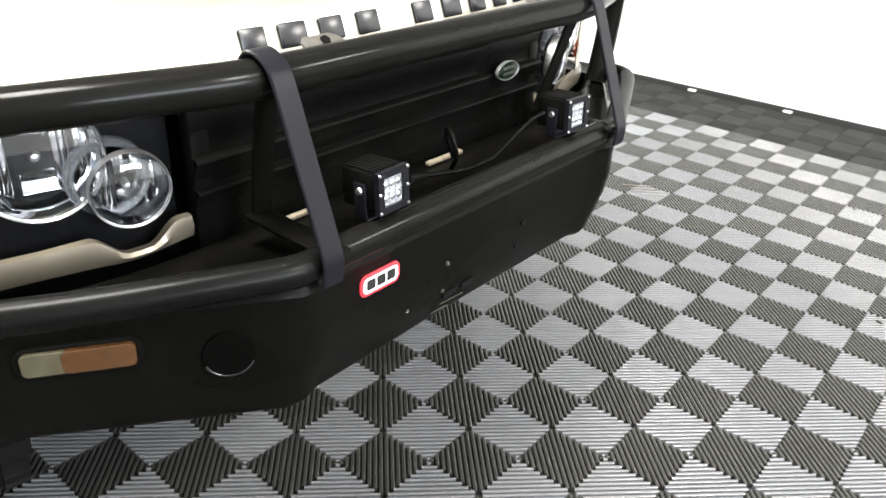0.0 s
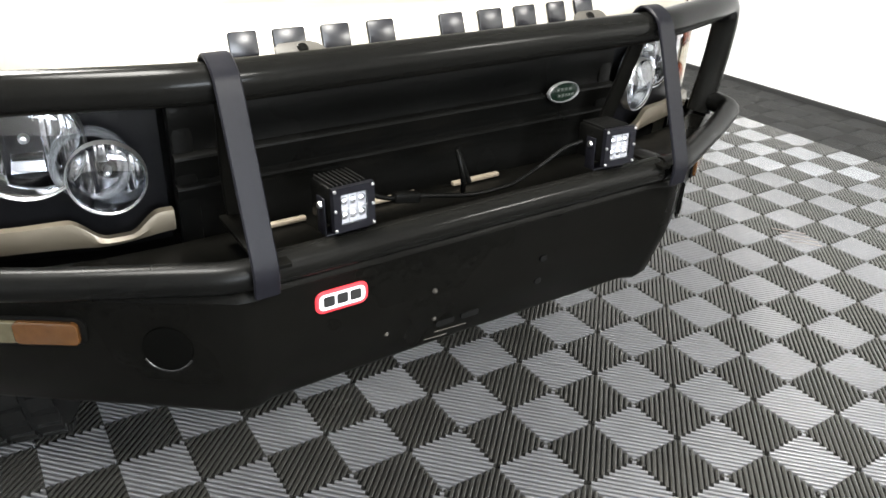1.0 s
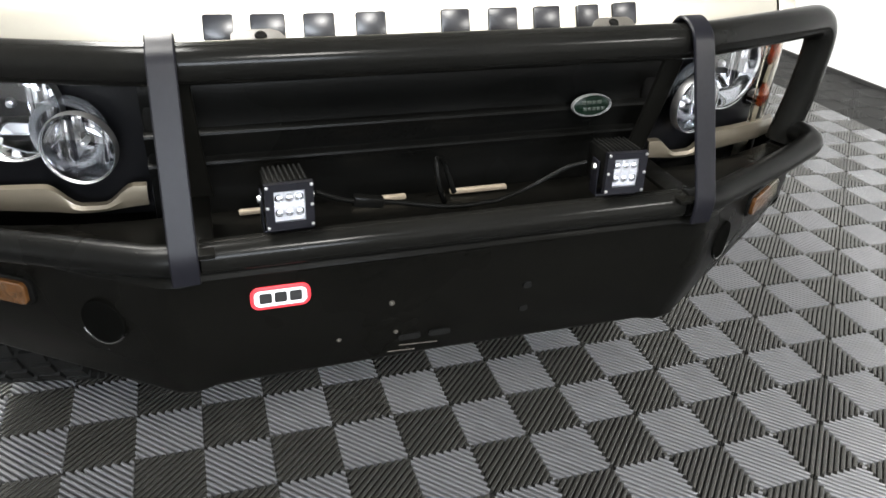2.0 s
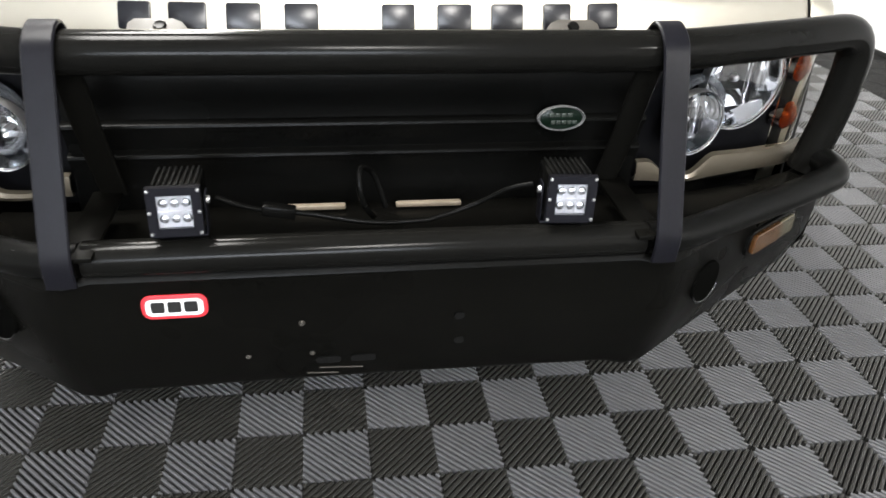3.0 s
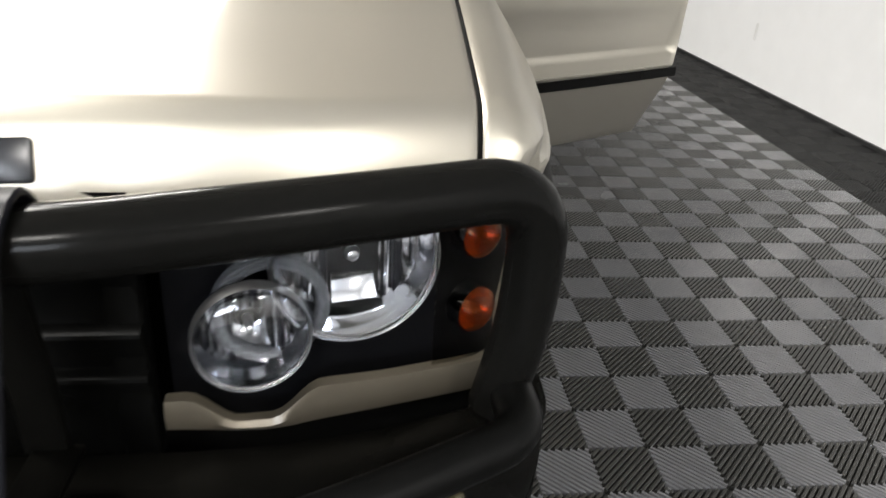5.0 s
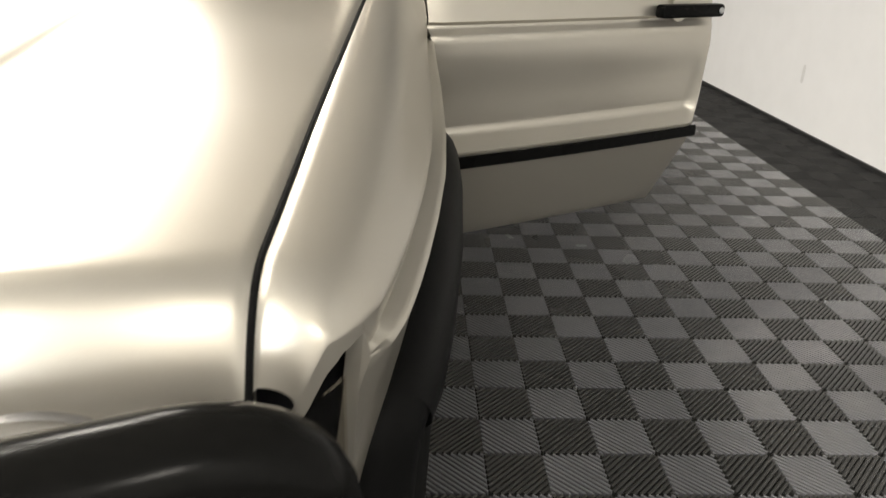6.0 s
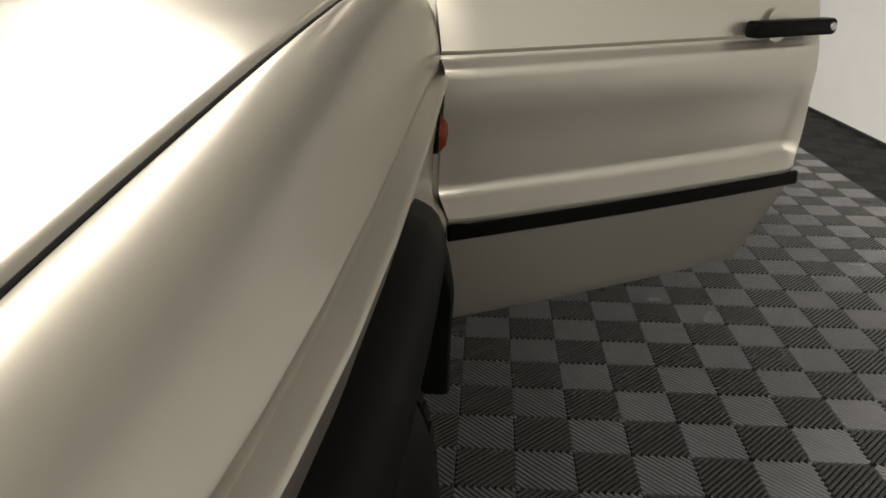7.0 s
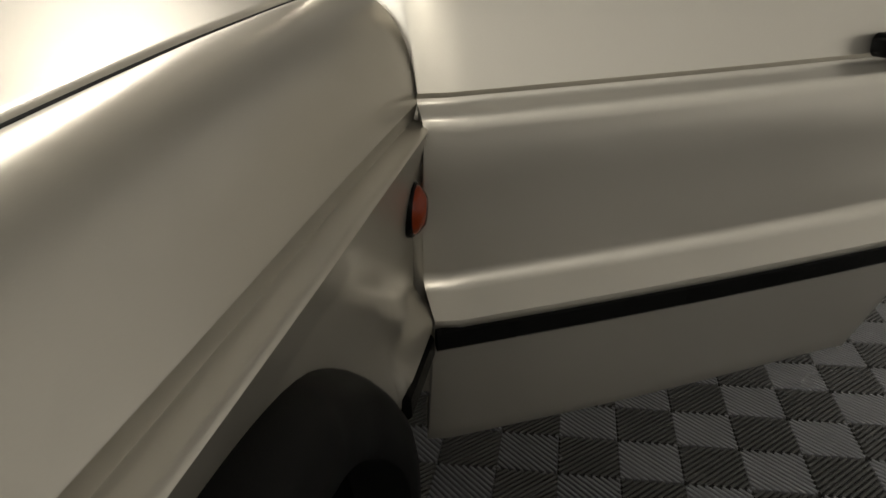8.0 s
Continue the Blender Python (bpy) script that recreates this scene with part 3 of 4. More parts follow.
def open_door():
    d = under_car("front_door", "champagne front door standing wide open")
    zs = [0.500, 0.503, 0.506, 0.53, 0.56, 0.60, 0.65, 0.70, 0.72, 0.74, 0.755, 0.758, 0.761, 0.765, 0.768, 0.775, 0.78, 0.79, 0.798, 0.804, 0.81, 0.816, 0.83, 0.86, 0.88, 0.92, 0.96, 1.0, 1.02, 1.035, 1.045, 1.051, 1.056, 1.06, 1.064, 1.068, 1.072, 1.076, 1.079, 1.083, 1.087, 1.10, 1.15, 1.2, 1.25]
    grid = []
    for z in zs:
        far = lerp(((0.50, 0.885), (0.70, 0.950), (0.78, 0.962), (0.84, 0.970), (1.05, 0.980), (1.25, 0.972)), z)
        near = lerp(((0.50, 0.012), (0.8, 0.002), (1.05, 0.0), (1.25, -0.01)), z)
        row = []
        for n in range(31):
            s = near + (far - near) * (n / 25 * 0.94 if n <= 25 else 0.94 + 0.06 * (n - 25) / 5)
            edge = 0.010 * (max(0, 1 - (s - near) / 0.012) ** 2 + max(0, 1 - (far - s) / 0.012) ** 2)
            bow = 0.010 * math.sin(math.pi * (s - near) / (far - near))
            fade = smooth((s - far + 0.05) / 0.05)
            deep = lerp(DOOR_PROFILE, z) * (1 - fade) + lerp(((0.50, -0.080), (0.70, -0.012), (0.80, -0.002), (1.0, 0.0), (1.25, -0.04)), z) * fade
            row.append((s, -deep + edge - bow + 0.005, z))
        grid.append(row)
    bm = sheet(grid, 0.07)
    bmesh.ops.transform(bm, matrix=DOOR, verts=bm.verts)
    on_car("door_panel", bm, PAINT, d, settled=True)
    line = [(0.004 + 0.952 * n / 25, -lerp(DOOR_PROFILE, 0.738) + 0.003 - 0.010 * math.sin(math.pi * n / 25), 0.738) for n in range(26)]
    bm = strap(line, (0, 0, 1), 0.034, 0.014)
    bmesh.ops.transform(bm, matrix=DOOR, verts=bm.verts)
    on_car("rubbing_strip", bm, BLACK_PLASTIC, d, "black rubbing strip along the door", settled=True)
    # handle with its round dished recess
    bm = lathe([(0.0, 0.0), (0.022, 0.0005), (0.034, 0.002), (0.037, 0.004), (0.0, 0.006)], 32, DOOR @ Matrix.Translation((0.815, 0.007, 1.106)) @ pose(0, 0, 0, 90))
    on_car("handle_recess", bm, PAINT, d, "round dished recess behind the handle", settled=True)
    bm = prism(rounded(0.25, 0.036, 0.012), 0.03, DOOR @ Matrix.Translation((0.838, -0.032, 1.10)), 0.006)
    on_car("door_handle", bm, BLACK_PLASTIC, d, "black pull handle", settled=True)
    bm = lathe([(0.0, 0.004), (0.008, 0.004), (0.010, 0.0), (0.0, 0.0)], 20, DOOR @ Matrix.Translation((0.948, -0.031, 1.10)) @ pose(0, 0, 0, 90))
    on_car("lock_barrel", bm, DULL_METAL, d, "round metal lock barrel", settled=True)


open_door()


def cab():
    """The plain body behind the bonnet: bulkhead, pillars, screen, roof and sides."""
    # added unseen backing, keeps light from showing between lamps and grille
    on_car("front_panel", box(1.66, 0.02, 0.56, 0.004, Matrix.Translation((0, 0.405, 0.74))), LINER, car, "dark backing added to stop light showing through lamps and grille")
    on_car("bulkhead", box(1.56, 0.05, 0.70, 0.01, Matrix.Translation((0, 1.60, 0.83))), LINER, car, "dark bulkhead behind the engine bay")
    on_car("scuttle", box(1.66, 0.16, 0.05, 0.015, Matrix.Translation((0, 1.60, 1.185))), BLACK_PLASTIC, car, "black scuttle panel below the windscreen")
    screen = [[(x * (1 - 0.12 * k), 1.66 + 0.62 * k, 1.20 + 0.58 * k) for x in (-0.76, -0.4, 0, 0.4, 0.76)] for k in (0, 0.5, 1)]
    on_car("windscreen", sheet(screen, 0.006, (0, -1, 1)), GLOSS_BLACK, car, "dark raked windscreen")
    roof = [[(x, y, 1.80 + 0.05 * (1 - (x / 0.72) ** 2) + 0.05 * min(1, (y - 2.28) / 0.5)) for x in (-0.70, -0.5, -0.2, 0, 0.2, 0.5, 0.70)] for y in (2.28, 2.5, 2.8, 3.6, 4.6)]
    on_car("roof", sheet(roof, 0.03, (0, 0, 1)), PAINT, car, "champagne painted roof")
    for side in (1, -1):
        on_car("pillar", sweep([(side * 0.80, 1.62, 1.19), (side * 0.70, 2.28, 1.80)], 0.035, 12), PAINT, car)
        on_car("sill", box(0.12, 2.0, 0.16, 0.02, Matrix.Translation((side * 0.83, 2.80, 0.56))), PAINT, car, "champagne painted sill")
        on_car("hinge_pillar", box(0.12, 0.06, 0.48, 0.01, Matrix.Translation((side * 0.868, 1.60, 0.96))), PAINT, car, "champagne painted pillar that carries the door hinges")
        y0 = 2.62 if side > 0 else 1.64
        lower = [[(side * x, y, z) for y in (y0, 3.2, 3.9, 4.6)] for x, z in ((0.89, 0.50), (0.92, 0.80), (0.93, 1.04), (0.90, 1.20))]
        on_car("body_side", sheet(lower, 0.03, (side, 0, 0)), PAINT, car, "champagne painted body side")
        upper = [[(side * x, y, z) for y in (y0 + (0.55 if side < 0 else 0), 3.2, 3.9, 4.6)] for x, z in ((0.89, 1.20), (0.72, 1.82))]
        on_car("side_glass", sheet(upper, 0.01, (side, 0, 0)), GLOSS_BLACK, car, "dark side windows")
    on_car("tailgate", box(1.70, 0.06, 1.30, 0.02, Matrix.Translation((0, 4.58, 1.15))), PAINT, car, "champagne painted tailgate")


cab()

# ---- lamps on the nose ----


def nose_y(x):
    """How far back the lamp faces sit, sweeping round the corner."""
    return lerp(((0.0, 0.250), (0.48, 0.258), (0.60, 0.268), (0.70, 0.290), (0.80, 0.322), (0.855, 0.352), (0.885, 0.40), (0.90, 0.46)), abs(x))


def headlight(side):
    h = under_car("headlight", "clear twin round headlight in a black housing")
    xs = [0.474, 0.50, 0.52, 0.56, 0.60, 0.65, 0.70, 0.75, 0.77, 0.79, 0.81, 0.83, 0.845, 0.857]
    grid = [[(side * x, min(nose_y(x) + 0.035, 0.384), z) for x in xs] for z in (0.70, 0.775, 0.85, 0.93, 0.992)]
    on_car("housing", sheet(grid, 0.0), GLOSS_BLACK, h, "gloss black lamp housing")
    for name, x, z, r, deep in (("main_lamp", 0.671, 0.903, 0.083, 0.01), ("side_lamp", 0.569, 0.846, 0.055, -0.02)):
        y = nose_y(x) + deep
        turn = Matrix.Translation((side * x, y, z)) @ pose(0, 0, 0, 90, 0, 14 * side)
        bowl = [(0.0, -0.058), (0.012, -0.055), (r * 0.45, -0.048), (r * 0.75, -0.030), (r * 0.93, -0.006), (r, 0.004), (r * 1.02, -0.008)]
        on_car("reflector", lathe(bowl, 48, turn), REFLECTOR if name == "main_lamp" else DARK_BOWL, h, "bright reflector bowl")
        # flutes alternate bright and black: mirrored contrast put into their colours
        for k in range(15):
            q = -r * 0.82 + r * 1.64 * k / 14
            tall = math.sqrt(max(0, (r * 0.88) ** 2 - q * q))
            z0, z1 = (-0.95 * tall, 0.95 * tall) if abs(q) > r * 0.34 else (0.30 * r, 0.95 * tall)
            spot = turn @ Matrix.Translation((q, (z0 + z1) / 2, -0.030 + 0.018 * (q / r) ** 2)) @ pose(0, 0, 0, 0, (10, -16, 22)[k % 3], 0)
            on_car("flute", box(r * 0.10, z1 - z0, 0.008, 0.0015, spot), (REFLECTOR if name == "main_lamp" or k % 2 else DARK_BOWL) if k % 4 else SATIN_STEEL, h)
        if name == "main_lamp":
            # tilted bright plate for the white rectangle mirrored low in the bowl
            spot = turn @ Matrix.Translation((0, -0.36 * r, -0.020)) @ pose(0, 0, 0, -122)
            shelf = [(-0.30 * r, -0.022), (0.30 * r, -0.022), (0.26 * r, 0.022), (-0.26 * r, 0.022)]
            on_car("mirrored_plate", prism(shelf, 0.003, spot, 0.0008), CHROME, h, "flat bright plate for the rectangle mirrored low in the bowl")
        # flat disc, its black standing for the unlit depth behind the bulb
        on_car("bulb_hole", lathe([(0.0, -0.040), (r * 0.20, -0.040), (r * 0.23, -0.044), (0, -0.046)], 24, turn), HOLE, h, "flat dark disc for the unlit bulb opening")
        bm = lathe([(0.0, -0.012), (r * 0.07, -0.015), (r * 0.10, -0.024), (r * 0.09, -0.04), (0, -0.042)], 20, turn)
        on_car("bulb", bm, DULL_METAL, h, "small capped bulb")
        dome = [(r * 1.05 * math.sin(radians(a)), 0.006 + r * 0.30 * (math.cos(radians(a)))) for a in range(0, 91, 10)]
        inner = [(p * 0.975, q - 0.0025) for p, q in dome[::-1]]
        bm = lathe(dome + [(r * 1.05, -0.006)] + [(r * 1.02, -0.006)] + inner, 48, turn)
        lens = on_car("lens", bm, GLASS, h, "clear domed lens")
        lens.visible_shadow = False
        bm = lathe([(r * 1.03, -0.01), (r * 1.075, -0.008), (r * 1.08, 0.004), (r * 1.06, 0.010), (r * 1.035, 0.006)], 48, turn, closed=True)
        on_car("bezel", bm, DULL_METAL, h, "thin grey lamp bezel")
    # wide rim that ties the small lamp to the large one
    turn = Matrix.Translation((side * 0.585, nose_y(0.585) + 0.008, 0.860)) @ pose(0, 0, 0, 90, 0, 14 * side)
    on_car("collar", lathe([(0.047, 0.0), (0.049, 0.006), (0.053, 0.008), (0.055, 0.004), (0.058, 0.006), (0.060, 0.003), (0.061, -0.010), (0.047, -0.010)], 48, turn, closed=True), SMOKED, h, "smoked clear rim between the lamps")
    for z in (0.822, 0.915):
        x = 0.808
        turn = Matrix.Translation((side * x, nose_y(x) + 0.006, z)) @ pose(0, 0, 0, 90, 0, 38 * side)
        bm = lathe([(0.0, 0.012), (0.013, 0.010), (0.022, 0.005), (0.0265, 0.0), (0.0265, -0.004), (0.0245, -0.004), (0.021, 0.002), (0.012, 0.007), (0.0, 0.009)], 28, turn)
        lens = on_car("indicator_lens", bm, AMBER, h, "orange indicator lens")
        lens.visible_shadow = False
        on_car("indicator_bowl", lathe([(0.0, -0.024), (0.010, -0.022), (0.019, -0.014), (0.0255, -0.005), (0.0265, -0.005), (0.0265, -0.026), (0.0, -0.028)], 28, turn), REFLECTOR, h, "bright bowl behind the orange lens")
        on_car("bulb", lathe([(0.0, 0.002), (0.004, 0.0005), (0.006, -0.004), (0.005, -0.010), (0.004, -0.022), (0.0, -0.022)], 16, turn), DULL_METAL, h)
    plan = ((0.755, 0.294), (0.78, 0.301), (0.803, 0.311), (0.823, 0.327), (0.840, 0.347), (0.852, 0.366), (0.858, 0.382))
    grid = [[(side * x, y, z) for x, y in plan] for z in (0.775, 0.85, 0.92, 0.962)]
    cover = on_car("corner_cover", sheet(grid, 0.003, (side, -1, 0)), COVER, h, "clear plastic cover round the corner")
    cover.visible_shadow = False
    # painted moulding under the lamps, dipping round the small one
    low, high = [], []
    for k in range(40):
        x = 0.478 + (0.852 - 0.478) * k / 39
        dip = 1 - smooth((abs(x - 0.566) - 0.016) / 0.052)
        top = lerp(((0.478, 0.776), (0.64, 0.779), (0.852, 0.772)), x) - 0.034 * dip
        bot = lerp(((0.478, 0.737), (0.57, 0.729), (0.70, 0.734), (0.852, 0.729)), x)
        high.append((x, top))
        low.append((x, bot))
    grid = []
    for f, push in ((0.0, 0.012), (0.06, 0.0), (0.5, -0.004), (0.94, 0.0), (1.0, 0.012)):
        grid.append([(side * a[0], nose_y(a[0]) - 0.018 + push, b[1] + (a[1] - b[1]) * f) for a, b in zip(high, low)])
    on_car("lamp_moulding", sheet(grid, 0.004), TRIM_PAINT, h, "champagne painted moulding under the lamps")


for s in (1, -1):
    headlight(s)


def grille():
    g = under_car("grille", "black slatted front grille")
    zs = [(0.62, 0.238), (0.70, 0.240), (0.735, 0.2375), (0.755, 0.2385)]
    for lo, hi, lip in ((0.763, 0.815, 0.226), (0.818, 0.868, 0.221)):
        zs += [(lo, 0.240), (lo + 0.6 * (hi - lo), lip + 0.008), (hi - 0.007, lip), (hi - 0.003, lip + 0.001), (hi, lip + 0.005), (hi + 0.001, 0.238)]
    zs += [(0.885, 0.2395), (0.900, 0.2365), (0.912, 0.2345), (0.925, 0.2340), (0.938, 0.2352), (0.952, 0.2385), (0.965, 0.2400)]
    zs.append((1.0, 0.24))
    grid = [[(x, y, z) for x in (-0.47, -0.25, 0, 0.25, 0.47)] for z, y in zs]
    on_car("slats", sheet(grid, 0.0), BLACK_PLASTIC, g)
    for side in (1, -1):
        on_car("grille_end", box(0.036, 0.03, 0.27, 0.006, Matrix.Translation((side * 0.452, 0.250, 0.835))), BLACK_PLASTIC, g)
    bm = lathe([(0.0, 0.006), (0.034, 0.006), (0.038, 0.004), (0.040, 0.0), (0.0, 0.0)], 36)
    m = Matrix.Translation((0.316, 0.214, 0.871)) @ pose(0, 0, 0, 90) @ Matrix.Diagonal((1, 0.52, 1, 1))
    bmesh.ops.transform(bm, matrix=m, verts=bm.verts)
    on_car("emblem", bm, GREEN, g, "green oval emblem with pale rim")
    bm = lathe([(0.036, 0.005), (0.0395, 0.008), (0.0415, 0.005), (0.041, 0.0)], 36, None, closed=True)
    bmesh.ops.transform(bm, matrix=m, verts=bm.verts)
    on_car("emblem_rim", bm, WORN, g)
    for w, x, z in [(0.0085, -0.018 + 0.0105 * n, 0.0065) for n in range(4)] + [(0.0075, -0.014 + 0.0092 * n, -0.006) for n in range(5)]:
        on_car("emblem_bar", box(w, 0.003, 0.0065, 0.001, Matrix.Translation((0.316 + x, 0.207, 0.871 + z))), EMBLEM_GOLD, g)
    # pale bars stand for light seen through gaps in the lower opening
    for x0, x1, y in ((-0.335, -0.265, 0.195), (-0.14, -0.04, 0.195), (0.044, 0.156, 0.195)):
        on_car("lit_slot", box(x1 - x0, 0.012, 0.009, 0.003, Matrix.Translation(((x0 + x1) / 2, y + 0.006, 0.727))), LIT_GAP, g, "pale bar for a lit gap in the lower opening")


grille()

# ---- bull bar ----
bar = under_car("bull_bar", "black powder coated steel bull bar")


def wing_y(x):
    """Front face of the bar seen from above: straight in the middle, swept back at the ends."""
    return lerp(((0.0, 0.0), (0.40, 0.0), (0.43, -0.012), (0.46, -0.008), (0.88, 0.262), (0.90, 0.30)), abs(x))


def bull_bar():
    R = 0.030
    hoop = [(-0.822, 0.262, 0.742), (-0.846, 0.262, 0.85), (-0.849, 0.255, 1.004), (-0.70, 0.188, 1.010), (-0.44, 0.104, 1.012), (0.44, 0.104, 1.012), (0.70, 0.188, 1.010), (0.849, 0.255, 1.004), (0.846, 0.262, 0.85), (0.822, 0.262, 0.742)]
    on_car("hoop_tube", sweep(fillet(hoop, 0.075, 8), R, 24), BLACK_STEEL, bar, "thick black top hoop tube")
    for side in (1, -1):
        low = [(side * 0.405, 0.004, 0.760), (side * 0.46, 0.004, 0.760), (side * 0.70, 0.113, 0.763), (side * 0.840, 0.180, 0.770), (side * 0.834, 0.262, 0.772)]
        on_car("wing_tube", sweep(fillet(low, 0.05, 6), 0.024, 20), WING_STEEL, bar, "black lower wing tube")
        # uprights: a strap over the hoop, a rear leg and a foot plate
        cx = side * 0.422
        face = [(cx, 0.135, 1.000), (cx, 0.140, 1.030), (cx, 0.120, 1.050), (cx, 0.098, 1.049), (cx, 0.072, 1.034), (cx, 0.060, 1.010), (cx, -0.034, 0.775), (cx, -0.030, 0.738)]
        on_car("upright_strap", strap(fillet(face, 0.02, 4), (1, 0, 0), 0.039, 0.007), SATIN_STEEL, bar, "satin black flat upright strap")
        leg = [(cx - side * 0.012, 0.112, 1.0), (cx - side * 0.02, 0.150, 0.86), (cx - side * 0.03, 0.172, 0.775)]
        on_car("upright_leg", strap(fillet(leg, 0.03, 4), (1, 0, 0), 0.040, 0.008), PAN_STEEL, bar)
        on_car("foot_plate", box(0.045, 0.20, 0.008, 0.002, Matrix.Translation((cx - side * 0.02, 0.075, 0.775))), PAN_STEEL, bar)
        spot = Matrix.Translation((side * 0.286, 0.122, 1.033)) @ pose(0, 0, 0, -58)
        outline = [(-0.048, -0.006), (0.042, -0.006), (0.040, 0.018), (0.032, 0.026), (-0.018, 0.026), (-0.030, 0.020)]
        on_car("bonnet_bracket", prism(outline if side > 0 else [(-x, z) for x, z in outline[::-1]], 0.005, spot, 0.001), BRACKET, bar, "small dull painted bracket behind the hoop")
        on_car("bracket_bolt", lathe([(0, 0.003), (0.007, 0.0025), (0.009, 0), (0, 0)], 16, spot @ Matrix.Translation((0.002, -0.001, 0.012)) @ pose(0, 0, 0, 90)), BLACK_STEEL, bar)
    on_car("cross_tube", sweep([(-0.40, 0.010, 0.757), (0.40, 0.010, 0.757)], 0.026, 20), BLACK_STEEL, bar, "black cross tube between the uprights")
    # folded pan: top tray, front face, tucked lower edge
    xs = [-0.885, -0.87, -0.80, -0.70, -0.60, -0.50, -0.46, -0.43, -0.40, -0.2, 0, 0.2, 0.40, 0.43, 0.46, 0.50, 0.60, 0.70, 0.80, 0.87, 0.885]

    def low_z(x):
        return lerp(((0, 0.488), (0.41, 0.484), (0.44, 0.485), (0.60, 0.495), (0.70, 0.500), (0.885, 0.512)), abs(x))

    grid = []
    for f in range(12):
        row = []
        for x in xs:
            w, zl = wing_y(x), low_z(x)
            back = 0.235 + 0.10 * max(0, (abs(x) - 0.5) / 0.385) ** 2
            pts = [(back, 0.714), (w + 0.05, 0.741), (w + 0.012, 0.738), (w + 0.004, 0.731), (w, 0.722), (w + 0.004, 0.715), (w + 0.004, 0.65), (w + 0.012, 0.60), (w + 0.045, zl + 0.012), (w + 0.055, zl), (w + 0.075, zl - 0.002), (back + 0.05, zl + 0.03)]
            y, z = pts[f]
            row.append((x, y, z))
        grid.append(row)
    on_car("pan", sheet(grid, 0.006), PAN_STEEL, bar, "folded black steel bumper pan")
    for side in (1, -1):
        end = [[(side * 0.883, wing_y(0.885) + q, z) for q in (a, 0.06, 0.12)] for a, z in ((0.05, 0.520), (0.006, 0.58), (0.0, 0.74))]
        on_car("pan_end", sheet(end, 0.006), BLACK_STEEL, bar)
        tilt = math.degrees(math.atan2(0.27, 0.42)) * side
        # tow hole: dark disc for its unlit depth, glossy arc for its lit lip
        x = side * 0.553
        m = Matrix.Translation((x, wing_y(x) + 0.002, 0.641)) @ pose(0, 0, 0, 0, 0, tilt) @ pose(0, 0, 0, 90)
        on_car("tow_hole_well", lathe([(0.038, -0.002), (0.037, 0.0022), (0.034, 0.0025), (0.0, 0.0025)], 36, m), HOLE, bar, "flat dark disc for the unlit recovery hole")
        lip = [m @ Vector((0.0385 * math.cos(radians(a)), 0.0385 * math.sin(radians(a)), 0.003)) for a in range(205, 336, 10)]
        on_car("tow_hole_lip", sweep(lip, 0.0024, 10), TUBE_GLOSS, bar, "glossy lower lip arc for the highlight on the recovery hole")
        # indicator with a clear and an amber half
        xc = 0.722
        m = Matrix.Translation((side * xc, wing_y(xc) - 0.004, 0.668)) @ pose(0, 0, 0, 0, 0, tilt)
        on_car("indicator_surround", prism(rounded(0.168, 0.05, 0.018), 0.012, m, 0.003), BLACK_PLASTIC, bar)
        for name, a, b, material, lab in (("indicator_lamp", -0.074, 0.022, AMBER_OLD, "faded amber indicator lens"), ("parking_lamp", -0.072, 0.074, CLEAR_OLD, "yellowed clear parking lens")):
            bm = prism(rounded(b - a, 0.038 if a < -0.073 else 0.037, 0.009), 0.012, m @ Matrix.Translation((side * (a + b) / 2, -0.007 if a < -0.073 else -0.0055, 0)), 0.002)
            on_car(name, bm, material, bar, lab, smooth=False)
    for x, z in ((-0.113, 0.634), (-0.10, 0.562), (-0.198, 0.562)):
        on_car("pan_bolt", lathe([(0, 0.005), (0.003, 0.0045), (0.0045, 0.002), (0.005, 0), (0, 0)], 12, Matrix.Translation((x, 0.006 if z > 0.6 else 0.026, z)) @ pose(0, 0, 0, 90)), BRACKET, bar)
    # dark plates on the uncut pan, coloured as the shade inside its holes
    for x, z, w in ((0.127, 0.634, 0.016), (0.132, 0.576, 0.016), (-0.075, 0.546, 0.04), (-0.02, 0.546, 0.04)):
        on_car("pan_hole", prism(rounded(w, 0.012, 0.005), 0.004, Matrix.Translation((x, 0.002 if z > 0.6 else 0.016 + 0.25 * (0.58 - z), z))), LINER, bar, "flat dark plate for an unlit punched hole")
    for x, z, w in ((-0.055, 0.520, 0.07), (-0.085, 0.507, 0.05)):
        on_car("scratch", box(w, 0.001, 0.0022, 0, Matrix.Translation((x, 0.0118 + (0.60 - z) * 0.33 - 0.0015, z)) @ pose(0, 0, 0, 0, 3, 0)), BRACKET, bar, "grey scratch on the lower edge", smooth=False)
    for f, w in ((0.10, 0.004), (0.20, 0.016), (0.27, 0.022), (0.34, 0.014), (0.40, 0.006)):
        m = Matrix.Translation((-0.46 - 0.24 * f, 0.004 + 0.109 * f - 0.0135, 0.760 + 0.0195)) @ pose(0, 0, 0, -35, 0, -24)
        on_car("paint_chip", box(w, 0.0012, 0.0022, 0, m), WORN, bar, "small pale chip in the black coat", smooth=False)
    # maker's plate: red rim, white field, three dark blocks
    m = Matrix.Translation((-0.2905, 0.0015, 0.677))
    on_car("badge_plate", prism(rounded(0.092, 0.040, 0.014), 0.004, m, 0.0012), RED, bar, "small red rimmed oblong badge")
    on_car("badge_field", prism(rounded(0.080, 0.028, 0.009), 0.002, m @ Matrix.Translation((0, -0.0012, 0)), 0), WHITE, bar)
